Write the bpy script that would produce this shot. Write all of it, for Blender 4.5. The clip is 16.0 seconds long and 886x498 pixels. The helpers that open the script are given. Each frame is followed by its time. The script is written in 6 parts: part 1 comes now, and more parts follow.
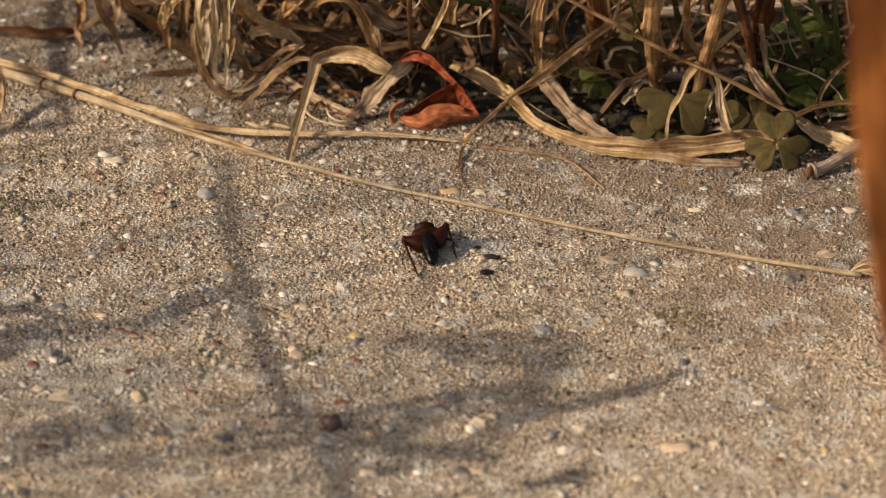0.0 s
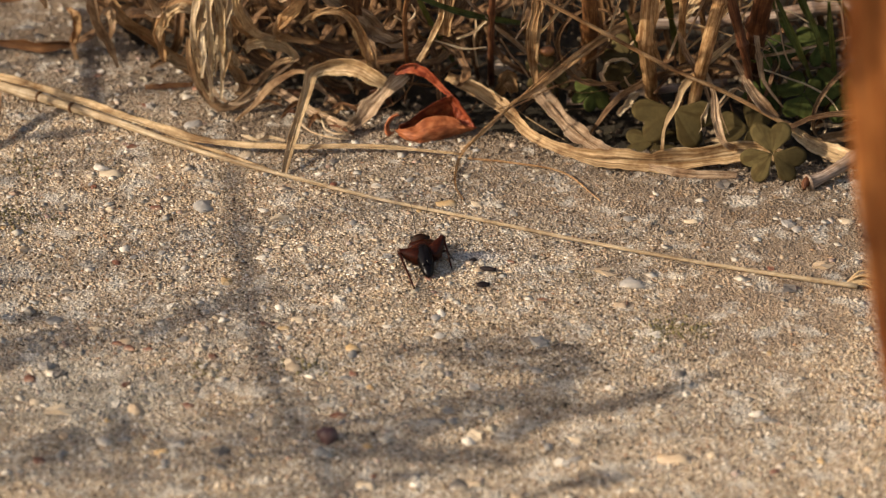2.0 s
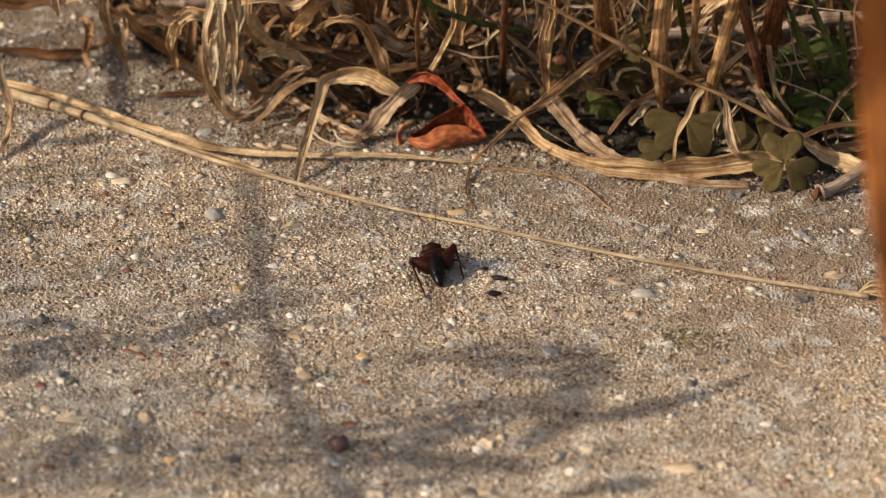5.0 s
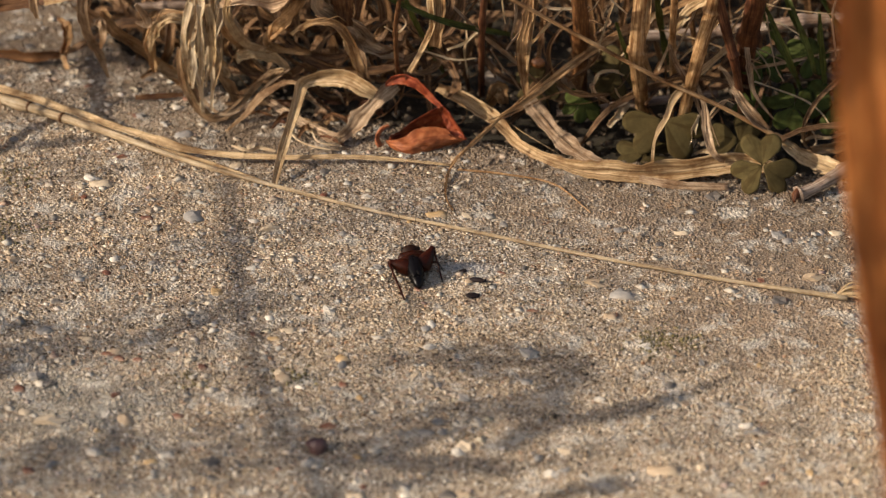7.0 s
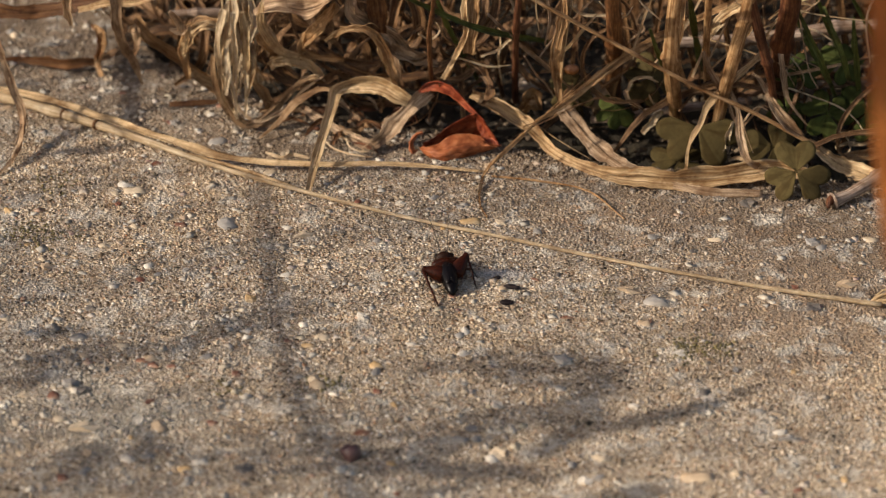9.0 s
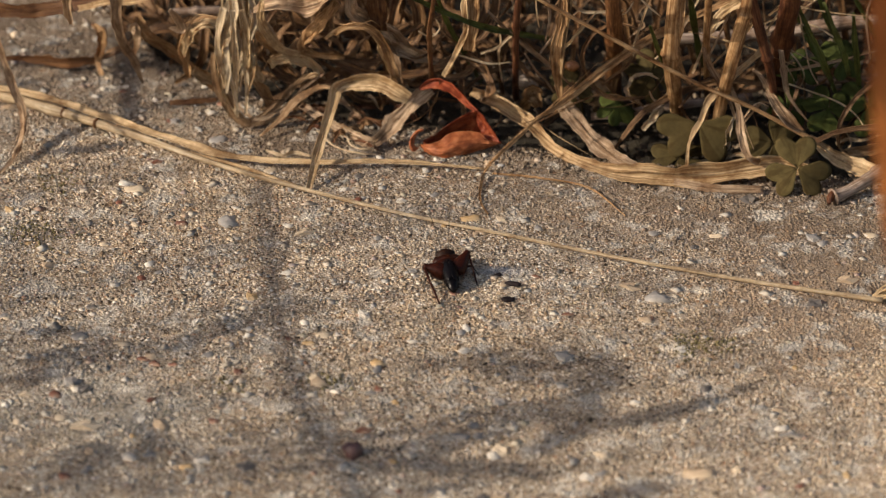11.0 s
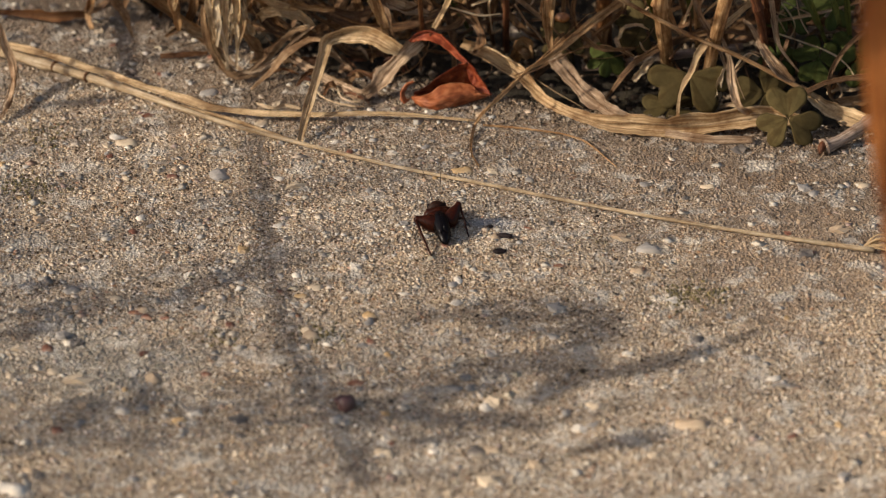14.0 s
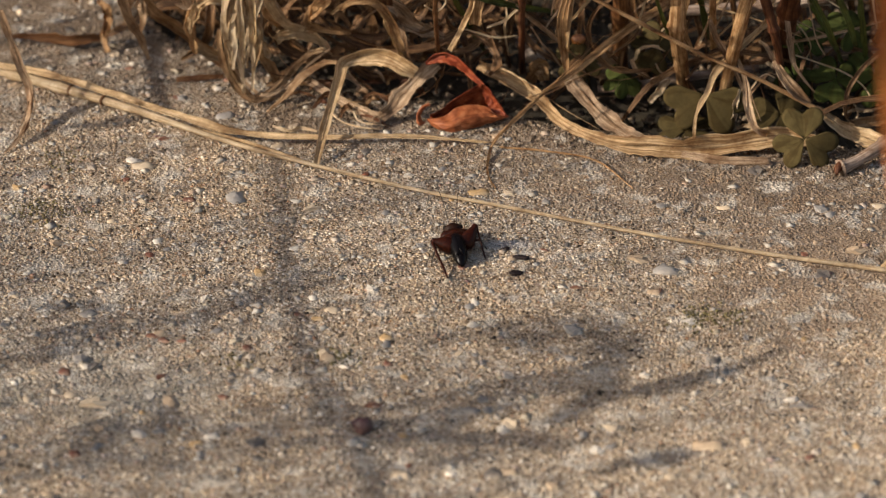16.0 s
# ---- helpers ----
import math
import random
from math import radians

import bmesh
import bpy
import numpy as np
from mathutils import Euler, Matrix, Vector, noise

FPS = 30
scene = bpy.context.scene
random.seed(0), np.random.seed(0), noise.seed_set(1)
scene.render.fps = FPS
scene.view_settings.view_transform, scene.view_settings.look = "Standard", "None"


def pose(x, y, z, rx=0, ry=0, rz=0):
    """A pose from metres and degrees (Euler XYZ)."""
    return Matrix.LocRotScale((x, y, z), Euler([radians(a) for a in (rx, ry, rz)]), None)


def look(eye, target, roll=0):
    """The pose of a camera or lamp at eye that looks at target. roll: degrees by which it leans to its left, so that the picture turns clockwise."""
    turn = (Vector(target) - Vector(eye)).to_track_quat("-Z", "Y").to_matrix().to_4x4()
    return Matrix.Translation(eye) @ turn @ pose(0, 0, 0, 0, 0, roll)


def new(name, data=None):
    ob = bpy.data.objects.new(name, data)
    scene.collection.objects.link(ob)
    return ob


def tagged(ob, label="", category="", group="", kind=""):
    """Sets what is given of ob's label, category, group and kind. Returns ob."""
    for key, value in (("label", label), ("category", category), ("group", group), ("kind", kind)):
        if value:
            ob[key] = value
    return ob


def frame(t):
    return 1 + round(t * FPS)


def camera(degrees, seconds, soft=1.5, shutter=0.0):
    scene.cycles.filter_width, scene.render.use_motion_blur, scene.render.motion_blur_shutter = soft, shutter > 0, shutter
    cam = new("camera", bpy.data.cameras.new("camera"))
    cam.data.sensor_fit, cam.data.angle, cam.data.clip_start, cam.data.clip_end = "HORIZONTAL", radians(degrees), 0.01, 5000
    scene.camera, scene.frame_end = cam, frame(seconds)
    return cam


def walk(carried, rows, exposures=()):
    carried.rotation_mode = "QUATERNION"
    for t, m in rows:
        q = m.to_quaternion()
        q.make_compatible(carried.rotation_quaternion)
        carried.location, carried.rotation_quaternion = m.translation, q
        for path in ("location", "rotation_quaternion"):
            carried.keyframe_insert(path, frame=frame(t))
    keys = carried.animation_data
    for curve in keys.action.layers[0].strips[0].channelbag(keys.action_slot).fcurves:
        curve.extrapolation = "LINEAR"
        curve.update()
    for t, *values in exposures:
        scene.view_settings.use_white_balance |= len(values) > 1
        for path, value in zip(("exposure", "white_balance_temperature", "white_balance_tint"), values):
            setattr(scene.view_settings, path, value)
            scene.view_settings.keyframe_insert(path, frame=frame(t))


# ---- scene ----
# ---- camera: a long lens held low over the pavement, resting on one spot ----
cam = camera(12.5, 16.0, soft=1.25)
cam.data.dof.use_dof = True
cam.data.dof.focus_distance = 0.925
cam.data.dof.aperture_fstop = 19.0
EYE = (0.0, -0.7907, 0.4565)
ROWS = [
    (0, 60.000, -0.000, -0.000),
    (0.5, 60.071, -0.034, -0.113),
    (1, 60.051, 0.037, -0.171),
    (1.5, 60.090, 0.145, -0.078),
    (2, 60.175, 0.115, -0.131),
    (2.5, 60.265, 0.192, -0.060),
    (3, 60.384, 0.208, -0.102),
    (3.5, 60.405, 0.307, 0.035),
    (4, 60.456, 0.266, -0.020),
    (4.2, 60.392, 0.182, 0.063),
    (6.3, 60.270, -0.072, 0.086),
    (6.5, 60.304, 0.011, -0.082),
    (7, 60.331, -0.076, -0.183),
    (7.5, 60.262, -0.052, -0.070),
    (8, 60.257, 0.096, 0.073),
    (8.5, 60.298, -0.022, 0.181),
    (9, 60.427, 0.179, 0.223),
    (9.2, 60.455, 0.244, 0.083),
    (11.5, 60.316, 0.402, 0.119),
    (12, 60.208, 0.289, -0.088),
    (12.5, 60.132, 0.204, -0.277),
    (13, 60.016, 0.342, -0.418),
    (13.5, 59.843, 0.450, -0.295),
    (14, 59.707, 0.580, -0.130),
    (14.5, 59.646, 0.630, -0.060),
    (15, 59.761, 0.602, 0.060),
    (15.5, 60.059, 0.782, 0.079),
    (16, 60.022, 0.868, -0.025),
]
EXPOSURES = [
    (0, 0.36, 7960, 12),
    (0.5, 0.32, 7927, 12),
    (1, 0.23, 7893, 12),
    (1.5, 0.52, 7860, 12),
    (2, 0.51, 7798, 12),
    (2.5, 0.35, 7735, 12),
    (3, 0.15, 7672, 12),
    (3.5, 0.18, 7610, 12),
    (4, 0.53, 7587, 12),
    (4.5, 0.51, 7565, 12),
    (6.3, 0.39, 7483, 12),
    (7, 0.39, 7451, 12),
    (7.5, 0.38, 7428, 12),
    (8, 0.35, 7405, 12),
    (8.5, 0.32, 7383, 12),
    (9, 0.29, 7360, 12),
    (11.5, 0.27, 7324, 12),
    (12, 0.26, 7317, 12),
    (12.5, 0.24, 7310, 12),
    (13, 0.22, 7303, 12),
    (13.5, 0.22, 7296, 12),
    (14.5, 0.25, 7281, 12),
    (15, 0.28, 7274, 12),
    (15.5, 0.22, 7267, 12),
    (16, 0.31, 7260, 12),
]
walk(cam, [(t, pose(*EYE, rx, ry, rz)) for t, rx, ry, rz in ROWS],
     exposures=EXPOSURES)

# ---- light: low sun from the side, clear sky ----
SUN_EL, SUN_AZ = radians(28), radians(20)
TO_SUN = Vector((-math.cos(SUN_EL) * math.cos(SUN_AZ), -math.cos(SUN_EL) * math.sin(SUN_AZ), math.sin(SUN_EL)))
world = bpy.data.worlds.new("sky")
scene.world = world
world.use_nodes = True
sky = world.node_tree.nodes.new("ShaderNodeTexSky")
sky.sky_type = "NISHITA"
sky.sun_disc = False
sky.air_density, sky.dust_density, sky.ozone_density = 0.9, 2.0, 0.3
sky.sun_elevation = SUN_EL
sky.sun_rotation = radians(250)
world.node_tree.links.new(sky.outputs[0], world.node_tree.nodes["Background"].inputs[0])
world.node_tree.nodes["Background"].inputs[1].default_value = 0.125
sun = new("sun", bpy.data.lights.new("sun", "SUN"))
sun.data.energy = 4.3
sun.data.angle = radians(0.55)
sun.data.color = (1.0, 0.945, 0.86)
sun.matrix_basis = look(TO_SUN * 6, (0, 0, 0))

# ---- materials ----
MM = 0.001


def mixed(nt, a, b, fac, mode="MIX"):
    n = nt.nodes.new("ShaderNodeMix")
    n.data_type, n.blend_type = "RGBA", mode
    for sock, val in ((n.inputs[0], fac), (n.inputs[6], a), (n.inputs[7], b)):
        if isinstance(val, (int, float)):
            sock.default_value = val
        elif isinstance(val, tuple):
            sock.default_value = (*val[:3], 1)
        else:
            nt.links.new(val, sock)
    return n.outputs[2]


def ramp(nt, fac, stops, interp="LINEAR"):
    n = nt.nodes.new("ShaderNodeValToRGB")
    n.color_ramp.interpolation = interp
    els = n.color_ramp.elements
    while len(els) < len(stops):
        els.new(0.5)
    for e, (at, col) in zip(els, stops):
        e.position, e.color = at, (*col, 1)
    nt.links.new(fac, n.inputs[0])
    return n.outputs[0]


def noise_of(nt, vec, scale, detail=4.0, rough=0.6, stretch=None):
    if stretch:
        m = nt.nodes.new("ShaderNodeMapping")
        m.inputs["Scale"].default_value = stretch
        nt.links.new(vec, m.inputs[0])
        vec = m.outputs[0]
    n = nt.nodes.new("ShaderNodeTexNoise")
    n.inputs["Scale"].default_value, n.inputs["Detail"].default_value, n.inputs["Roughness"].default_value = scale, detail, rough
    nt.links.new(vec, n.inputs["Vector"])
    return n.outputs["Fac"]


def start(name):
    m = bpy.data.materials.new(name)
    m.use_nodes = True
    nt = m.node_tree
    return m, nt, nt.nodes["Principled BSDF"]


def bump_to(nt, bsdf, height, strength, dist):
    b = nt.nodes.new("ShaderNodeBump")
    b.inputs["Strength"].default_value, b.inputs["Distance"].default_value = strength, dist
    nt.links.new(height, b.inputs["Height"])
    nt.links.new(b.outputs[0], bsdf.inputs["Normal"])


def coords(nt, out="Object"):
    return nt.nodes.new("ShaderNodeTexCoord").outputs[out]


def geo_random(nt):
    return nt.nodes.new("ShaderNodeNewGeometry").outputs["Random Per Island"]


def obj_random(nt):
    return nt.nodes.new("ShaderNodeObjectInfo").outputs["Random"]


GRAIN_STOPS = [(0.0, (0.035, 0.028, 0.023)), (0.09, (0.12, 0.088, 0.066)), (0.18, (0.285, 0.215, 0.155)), (0.32, (0.495, 0.412, 0.312)), (0.50, (0.59, 0.512, 0.40)),
               (0.62, (0.48, 0.44, 0.385)), (0.74, (0.62, 0.562, 0.475)), (0.84, (0.72, 0.68, 0.605)), (0.905, (0.36, 0.19, 0.11)), (0.935, (0.78, 0.765, 0.73)), (1.0, (0.82, 0.81, 0.78))]


def stained_and_shaded(nt, c, v):
    """Reddish-brown patches near the clover, a pale chalky smear by the cricket, painted shade."""
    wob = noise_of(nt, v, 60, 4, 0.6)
    # (-46, 62): shade below the hanging bunch, painted into the slab's colour
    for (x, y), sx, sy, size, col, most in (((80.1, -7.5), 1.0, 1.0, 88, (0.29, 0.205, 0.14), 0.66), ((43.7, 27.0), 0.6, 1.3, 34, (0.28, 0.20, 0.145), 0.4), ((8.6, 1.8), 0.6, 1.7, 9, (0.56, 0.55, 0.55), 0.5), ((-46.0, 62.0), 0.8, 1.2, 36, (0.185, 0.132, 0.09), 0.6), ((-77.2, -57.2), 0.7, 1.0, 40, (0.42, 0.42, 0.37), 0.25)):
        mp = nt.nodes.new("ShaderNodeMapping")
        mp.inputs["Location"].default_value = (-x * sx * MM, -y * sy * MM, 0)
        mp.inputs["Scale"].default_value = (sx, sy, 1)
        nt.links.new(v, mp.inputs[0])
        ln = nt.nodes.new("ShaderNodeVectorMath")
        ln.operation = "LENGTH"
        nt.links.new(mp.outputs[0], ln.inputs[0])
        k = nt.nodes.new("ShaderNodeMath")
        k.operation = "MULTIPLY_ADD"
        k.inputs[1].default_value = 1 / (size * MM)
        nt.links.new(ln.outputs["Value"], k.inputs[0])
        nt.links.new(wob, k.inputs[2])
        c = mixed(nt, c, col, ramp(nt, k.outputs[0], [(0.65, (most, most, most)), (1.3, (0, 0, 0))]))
    # soil washed from the bed over the slab's rim, in tongues, plus painted shade
    dot = nt.nodes.new("ShaderNodeVectorMath")
    dot.operation = "DOT_PRODUCT"
    dot.inputs[1].default_value = (0.43 * 8, 8, 0)
    nt.links.new(v, dot.inputs[0])
    k = nt.nodes.new("ShaderNodeMath")
    k.operation = "MULTIPLY_ADD"
    k.inputs[1].default_value = 0.55
    nt.links.new(noise_of(nt, v, 38, 5, 0.7), k.inputs[0])
    nt.links.new(dot.outputs["Value"], k.inputs[2])
    c = mixed(nt, c, (0.175, 0.124, 0.085), ramp(nt, k.outputs[0], [(0.30, (0, 0, 0)), (0.52, (0.2, 0.2, 0.2)), (0.66, (0.52, 0.52, 0.52)), (0.84, (0.74, 0.74, 0.74))]))
    # patches where pale mortar or rusty sand shows
    c = mixed(nt, c, (0.60, 0.565, 0.50), ramp(nt, noise_of(nt, v, 120, 4, 0.7), [(0.53, (0, 0, 0)), (0.64, (0.6, 0.6, 0.6))]))
    c = mixed(nt, c, (0.30, 0.17, 0.085), ramp(nt, noise_of(nt, v, 210, 4, 0.7, (1.0, 1.0, 1.7)), [(0.58, (0, 0, 0)), (0.70, (0.6, 0.6, 0.6))]))
    return c


def concrete():
    m, nt, p = start("weathered_concrete")
    v = coords(nt)
    fine = noise_of(nt, v, 900, 6, 0.75)
    mid = noise_of(nt, v, 160, 4)
    big = noise_of(nt, v, 14, 3)
    c = ramp(nt, fine, [(0.3, (0.16, 0.12, 0.085)), (0.5, (0.33, 0.262, 0.19)), (0.7, (0.50, 0.42, 0.32))])
    cell = nt.nodes.new("ShaderNodeTexVoronoi")
    cell.inputs["Scale"].default_value = 2300
    nt.links.new(v, cell.inputs["Vector"])
    split = nt.nodes.new("ShaderNodeSeparateColor")
    nt.links.new(cell.outputs["Color"], split.inputs[0])
    c = mixed(nt, c, ramp(nt, split.outputs[0], GRAIN_STOPS), 0.65)
    c = mixed(nt, c, ramp(nt, mid, [(0.35, (0.62, 0.58, 0.55)), (0.65, (1.08, 1.0, 0.92))]), 0.8, "MULTIPLY")
    c = mixed(nt, c, ramp(nt, big, [(0.35, (0.80, 0.80, 0.82)), (0.65, (1.08, 1.0, 0.9))]), 0.8, "MULTIPLY")
    nt.links.new(stained_and_shaded(nt, c, v), p.inputs["Base Color"])
    p.inputs["Roughness"].default_value = 0.9
    p.inputs["Specular IOR Level"].default_value = 0.3
    bump_to(nt, p, fine, 0.9, 0.0006)
    return m


def sand():
    m, nt, p = start("sand_grain")
    v = coords(nt)
    c = ramp(nt, geo_random(nt), GRAIN_STOPS)
    c = mixed(nt, c, ramp(nt, noise_of(nt, v, 2500, 3), [(0.3, (0.7, 0.68, 0.66)), (0.7, (1.1, 1.08, 1.05))]), 0.8, "MULTIPLY")
    c = mixed(nt, c, ramp(nt, noise_of(nt, v, 14, 3), [(0.35, (0.80, 0.80, 0.82)), (0.65, (1.08, 1.0, 0.9))]), 0.8, "MULTIPLY")
    c = mixed(nt, c, ramp(nt, noise_of(nt, v, 190, 4, 0.65), [(0.34, (0.66, 0.64, 0.62)), (0.5, (1, 1, 1)), (0.66, (1.14, 1.12, 1.08))]), 0.9, "MULTIPLY")
    c = mixed(nt, c, (1.02, 0.985, 0.935), 1.0, "MULTIPLY")
    c = mixed(nt, c, (0.17, 0.145, 0.06), ramp(nt, noise_of(nt, v, 42, 4, 0.7), [(0.64, (0, 0, 0)), (0.74, (0.55, 0.55, 0.55))]))
    c = mixed(nt, c, (0.52, 0.49, 0.45), ramp(nt, noise_of(nt, v, 75, 3, 0.6), [(0.60, (0, 0, 0)), (0.72, (0.6, 0.6, 0.6))]))
    nt.links.new(stained_and_shaded(nt, c, v), p.inputs["Base Color"])
    p.inputs["Roughness"].default_value = 0.8
    p.inputs["Specular IOR Level"].default_value = 0.2
    return m


def stone(name, col, var=0.25, rough=0.6, dust=0.55):
    m, nt, p = start(name)
    v = coords(nt)
    n = noise_of(nt, v, 700, 5, 0.7)
    lo, hi = tuple(k * (1 - var) for k in col), tuple(min(1, k * (1 + var)) for k in col)
    c = ramp(nt, n, [(0.3, lo), (0.7, hi)])
    c = mixed(nt, c, ramp(nt, obj_random(nt), [(0.0, (0.75, 0.72, 0.7)), (1.0, (1.15, 1.1, 1.05))]), 1.0, "MULTIPLY")
    c = mixed(nt, c, (0.46, 0.37, 0.26), ramp(nt, noise_of(nt, v, 300, 5, 0.75), [(0.46, (0, 0, 0)), (0.62, (dust, dust, dust))]))
    nt.links.new(c, p.inputs["Base Color"])
    p.inputs["Roughness"].default_value = rough
    bump_to(nt, p, n, 0.4, 0.0003)
    return m


def chips():
    """Worn chips of many kinds of stone, half covered by mortar."""
    m, nt, p = start("aggregate_chip")
    v = coords(nt)
    c = ramp(nt, geo_random(nt), [(0.0, (0.13, 0.11, 0.10)), (0.12, (0.30, 0.29, 0.27)), (0.35, (0.42, 0.40, 0.37)), (0.55, (0.55, 0.50, 0.42)), (0.68, (0.44, 0.33, 0.26)), (0.78, (0.33, 0.31, 0.22)),
                                  (0.86, (0.30, 0.15, 0.10)), (0.92, (0.60, 0.57, 0.52)), (1.0, (0.22, 0.10, 0.09))])
    c = mixed(nt, c, (0.46, 0.38, 0.28), ramp(nt, noise_of(nt, v, 900, 5, 0.75), [(0.42, (0, 0, 0)), (0.6, (0.8, 0.8, 0.8))]))
    nt.links.new(c, p.inputs["Base Color"])
    p.inputs["Roughness"].default_value = 0.6
    bump_to(nt, p, noise_of(nt, v, 1800, 4, 0.7), 0.6, 0.0002)
    return m


def soil_mat():
    m, nt, p = start("dark_soil")
    v = coords(nt)
    n = noise_of(nt, v, 260, 6, 0.7)
    c = ramp(nt, n, [(0.3, (0.012, 0.008, 0.005)), (0.55, (0.04, 0.026, 0.016)), (0.8, (0.10, 0.07, 0.045))])
    c = mixed(nt, c, ramp(nt, noise_of(nt, v, 0.7, 4), [(0.4, (1, 1, 1)), (0.6, (0.9, 1.3, 0.7))]), 1.0, "MULTIPLY")
    nt.links.new(c, p.inputs["Base Color"])
    p.inputs["Roughness"].default_value = 0.95
    bump_to(nt, p, n, 1.0, 0.002)
    return m


def crumb_mat():
    m, nt, p = start("soil_crumb")
    c = ramp(nt, geo_random(nt), [(0.0, (0.02, 0.014, 0.01)), (0.5, (0.06, 0.04, 0.025)), (0.85, (0.13, 0.088, 0.055)), (1.0, (0.24, 0.18, 0.12))])
    nt.links.new(c, p.inputs["Base Color"])
    p.inputs["Roughness"].default_value = 0.9
    return m


def dry_leaf(name, lo, mid, hi, through_light=0.32, rough=0.55, per_island=False, streak=(2.6, 0.55, 1), blotch=1.0, gloss=0.3, relief=0.7):
    """Withered leaf or straw: streaks along the blade, blotches, some light shining through."""
    m, nt, p = start(name)
    uv = coords(nt, "UV")
    st = noise_of(nt, uv, 3.0, 5, 0.65, streak)
    c = ramp(nt, st, [(0.35, lo), (0.5, mid), (0.64, hi)])
    hair = noise_of(nt, uv, 3.0, 2, 0.5, (streak[0] * 2.3, streak[1] * 0.35, 1))
    c = mixed(nt, c, ramp(nt, hair, [(0.38, (0.50, 0.40, 0.32)), (0.48, (1.0, 1.0, 1.0)), (0.60, (1.12, 1.12, 1.12))]), 0.5, "MULTIPLY")
    blot = noise_of(nt, coords(nt), 130, 4, 0.65)
    c = mixed(nt, c, ramp(nt, blot, [(0.34, (0.52, 0.40, 0.30)), (0.5, (1.0, 0.97, 0.94)), (0.66, (1.16, 1.17, 1.18))]), 0.9 * blotch, "MULTIPLY")
    spot = noise_of(nt, coords(nt), 420, 4, 0.7)
    c = mixed(nt, c, ramp(nt, spot, [(0.36, (0.50, 0.37, 0.26)), (0.50, (1, 1, 1))]), 0.5 * blotch, "MULTIPLY")
    rnd = geo_random(nt) if per_island else obj_random(nt)
    c = mixed(nt, c, ramp(nt, rnd, [(0.0, (0.82, 0.77, 0.72)), (0.5, (1, 0.98, 0.96)), (1.0, (1.15, 1.12, 1.08))]), 1.0, "MULTIPLY")
    nt.links.new(c, p.inputs["Base Color"])
    p.inputs["Roughness"].default_value = rough
    p.inputs["Specular IOR Level"].default_value = gloss
    bump_to(nt, p, st, relief, 0.0004)
    tr = nt.nodes.new("ShaderNodeBsdfTranslucent")
    nt.links.new(c, tr.inputs[0])
    mx = nt.nodes.new("ShaderNodeMixShader")
    mx.inputs[0].default_value = through_light
    nt.links.new(p.outputs[0], mx.inputs[1])
    nt.links.new(tr.outputs[0], mx.inputs[2])
    nt.links.new(mx.outputs[0], nt.nodes["Material Output"].inputs[0])
    return m


def shell(name, lo, hi, rough=0.3, coat=0.3):
    m, nt, p = start(name)
    n = noise_of(nt, coords(nt), 1500, 4, 0.6)
    nt.links.new(ramp(nt, n, [(0.3, lo), (0.7, hi)]), p.inputs["Base Color"])
    p.inputs["Roughness"].default_value = rough
    p.inputs["Coat Weight"].default_value = coat
    p.inputs["Specular IOR Level"].default_value = 0.14
    bump_to(nt, p, n, 0.25, 0.0001)
    return m


CONCRETE, SAND, SOIL, CRUMB, CHIPS = concrete(), sand(), soil_mat(), crumb_mat(), chips()
STRAW = dry_leaf("pale_straw", (0.33, 0.222, 0.118), (0.55, 0.41, 0.242), (0.78, 0.64, 0.435))
STRAP = dry_leaf("streaked_straw", (0.22, 0.118, 0.052), (0.48, 0.335, 0.182), (0.72, 0.575, 0.375), streak=(3.4, 0.3, 1))
PALE = dry_leaf("bleached_blade", (0.47, 0.36, 0.225), (0.70, 0.58, 0.405), (0.86, 0.78, 0.62), 0.38, blotch=0.6)
TAN = dry_leaf("tan_blade", (0.22, 0.117, 0.052), (0.45, 0.28, 0.14), (0.73, 0.535, 0.32))
GREYISH = dry_leaf("grey_tan_blade", (0.21, 0.138, 0.088), (0.42, 0.302, 0.2), (0.71, 0.565, 0.41))
DULL = dry_leaf("dull_grey_brown_blade", (0.17, 0.105, 0.06), (0.34, 0.225, 0.13), (0.54, 0.39, 0.245), 0.4)
BROWN = dry_leaf("brown_blade", (0.075, 0.032, 0.013), (0.18, 0.083, 0.034), (0.31, 0.165, 0.075))
DARKSTEM = dry_leaf("dark_red_brown_stem", (0.05, 0.018, 0.01), (0.13, 0.05, 0.025), (0.25, 0.12, 0.06))
AMBER = dry_leaf("amber_blade", (0.38, 0.135, 0.038), (0.48, 0.19, 0.056), (0.56, 0.25, 0.088), 0.42, blotch=0.5)
THATCH = dry_leaf("thatch", (0.058, 0.029, 0.0135), (0.172, 0.093, 0.044), (0.42, 0.262, 0.135), per_island=True)
RUST = dry_leaf("rust_red_leaf", (0.16, 0.026, 0.011), (0.30, 0.062, 0.025), (0.42, 0.125, 0.055), 0.28, 0.45, streak=(1.2, 1.6, 1), blotch=0.7)
RUST_PALE = dry_leaf("dull_orange_red_leaf", (0.27, 0.078, 0.03), (0.43, 0.14, 0.058), (0.56, 0.225, 0.105), 0.25, 0.42, streak=(1.2, 1.6, 1), blotch=0.5)
GREEN = dry_leaf("green_grass_blade", (0.075, 0.105, 0.026), (0.125, 0.16, 0.042), (0.19, 0.225, 0.075), 0.35)
CLOVER = dry_leaf("dull_olive_leaflet", (0.066, 0.052, 0.023), (0.082, 0.064, 0.028), (0.098, 0.076, 0.033), 0.15, 0.8, streak=(0.8, 0.8, 1), blotch=0.35, gloss=0.06, relief=0.15)
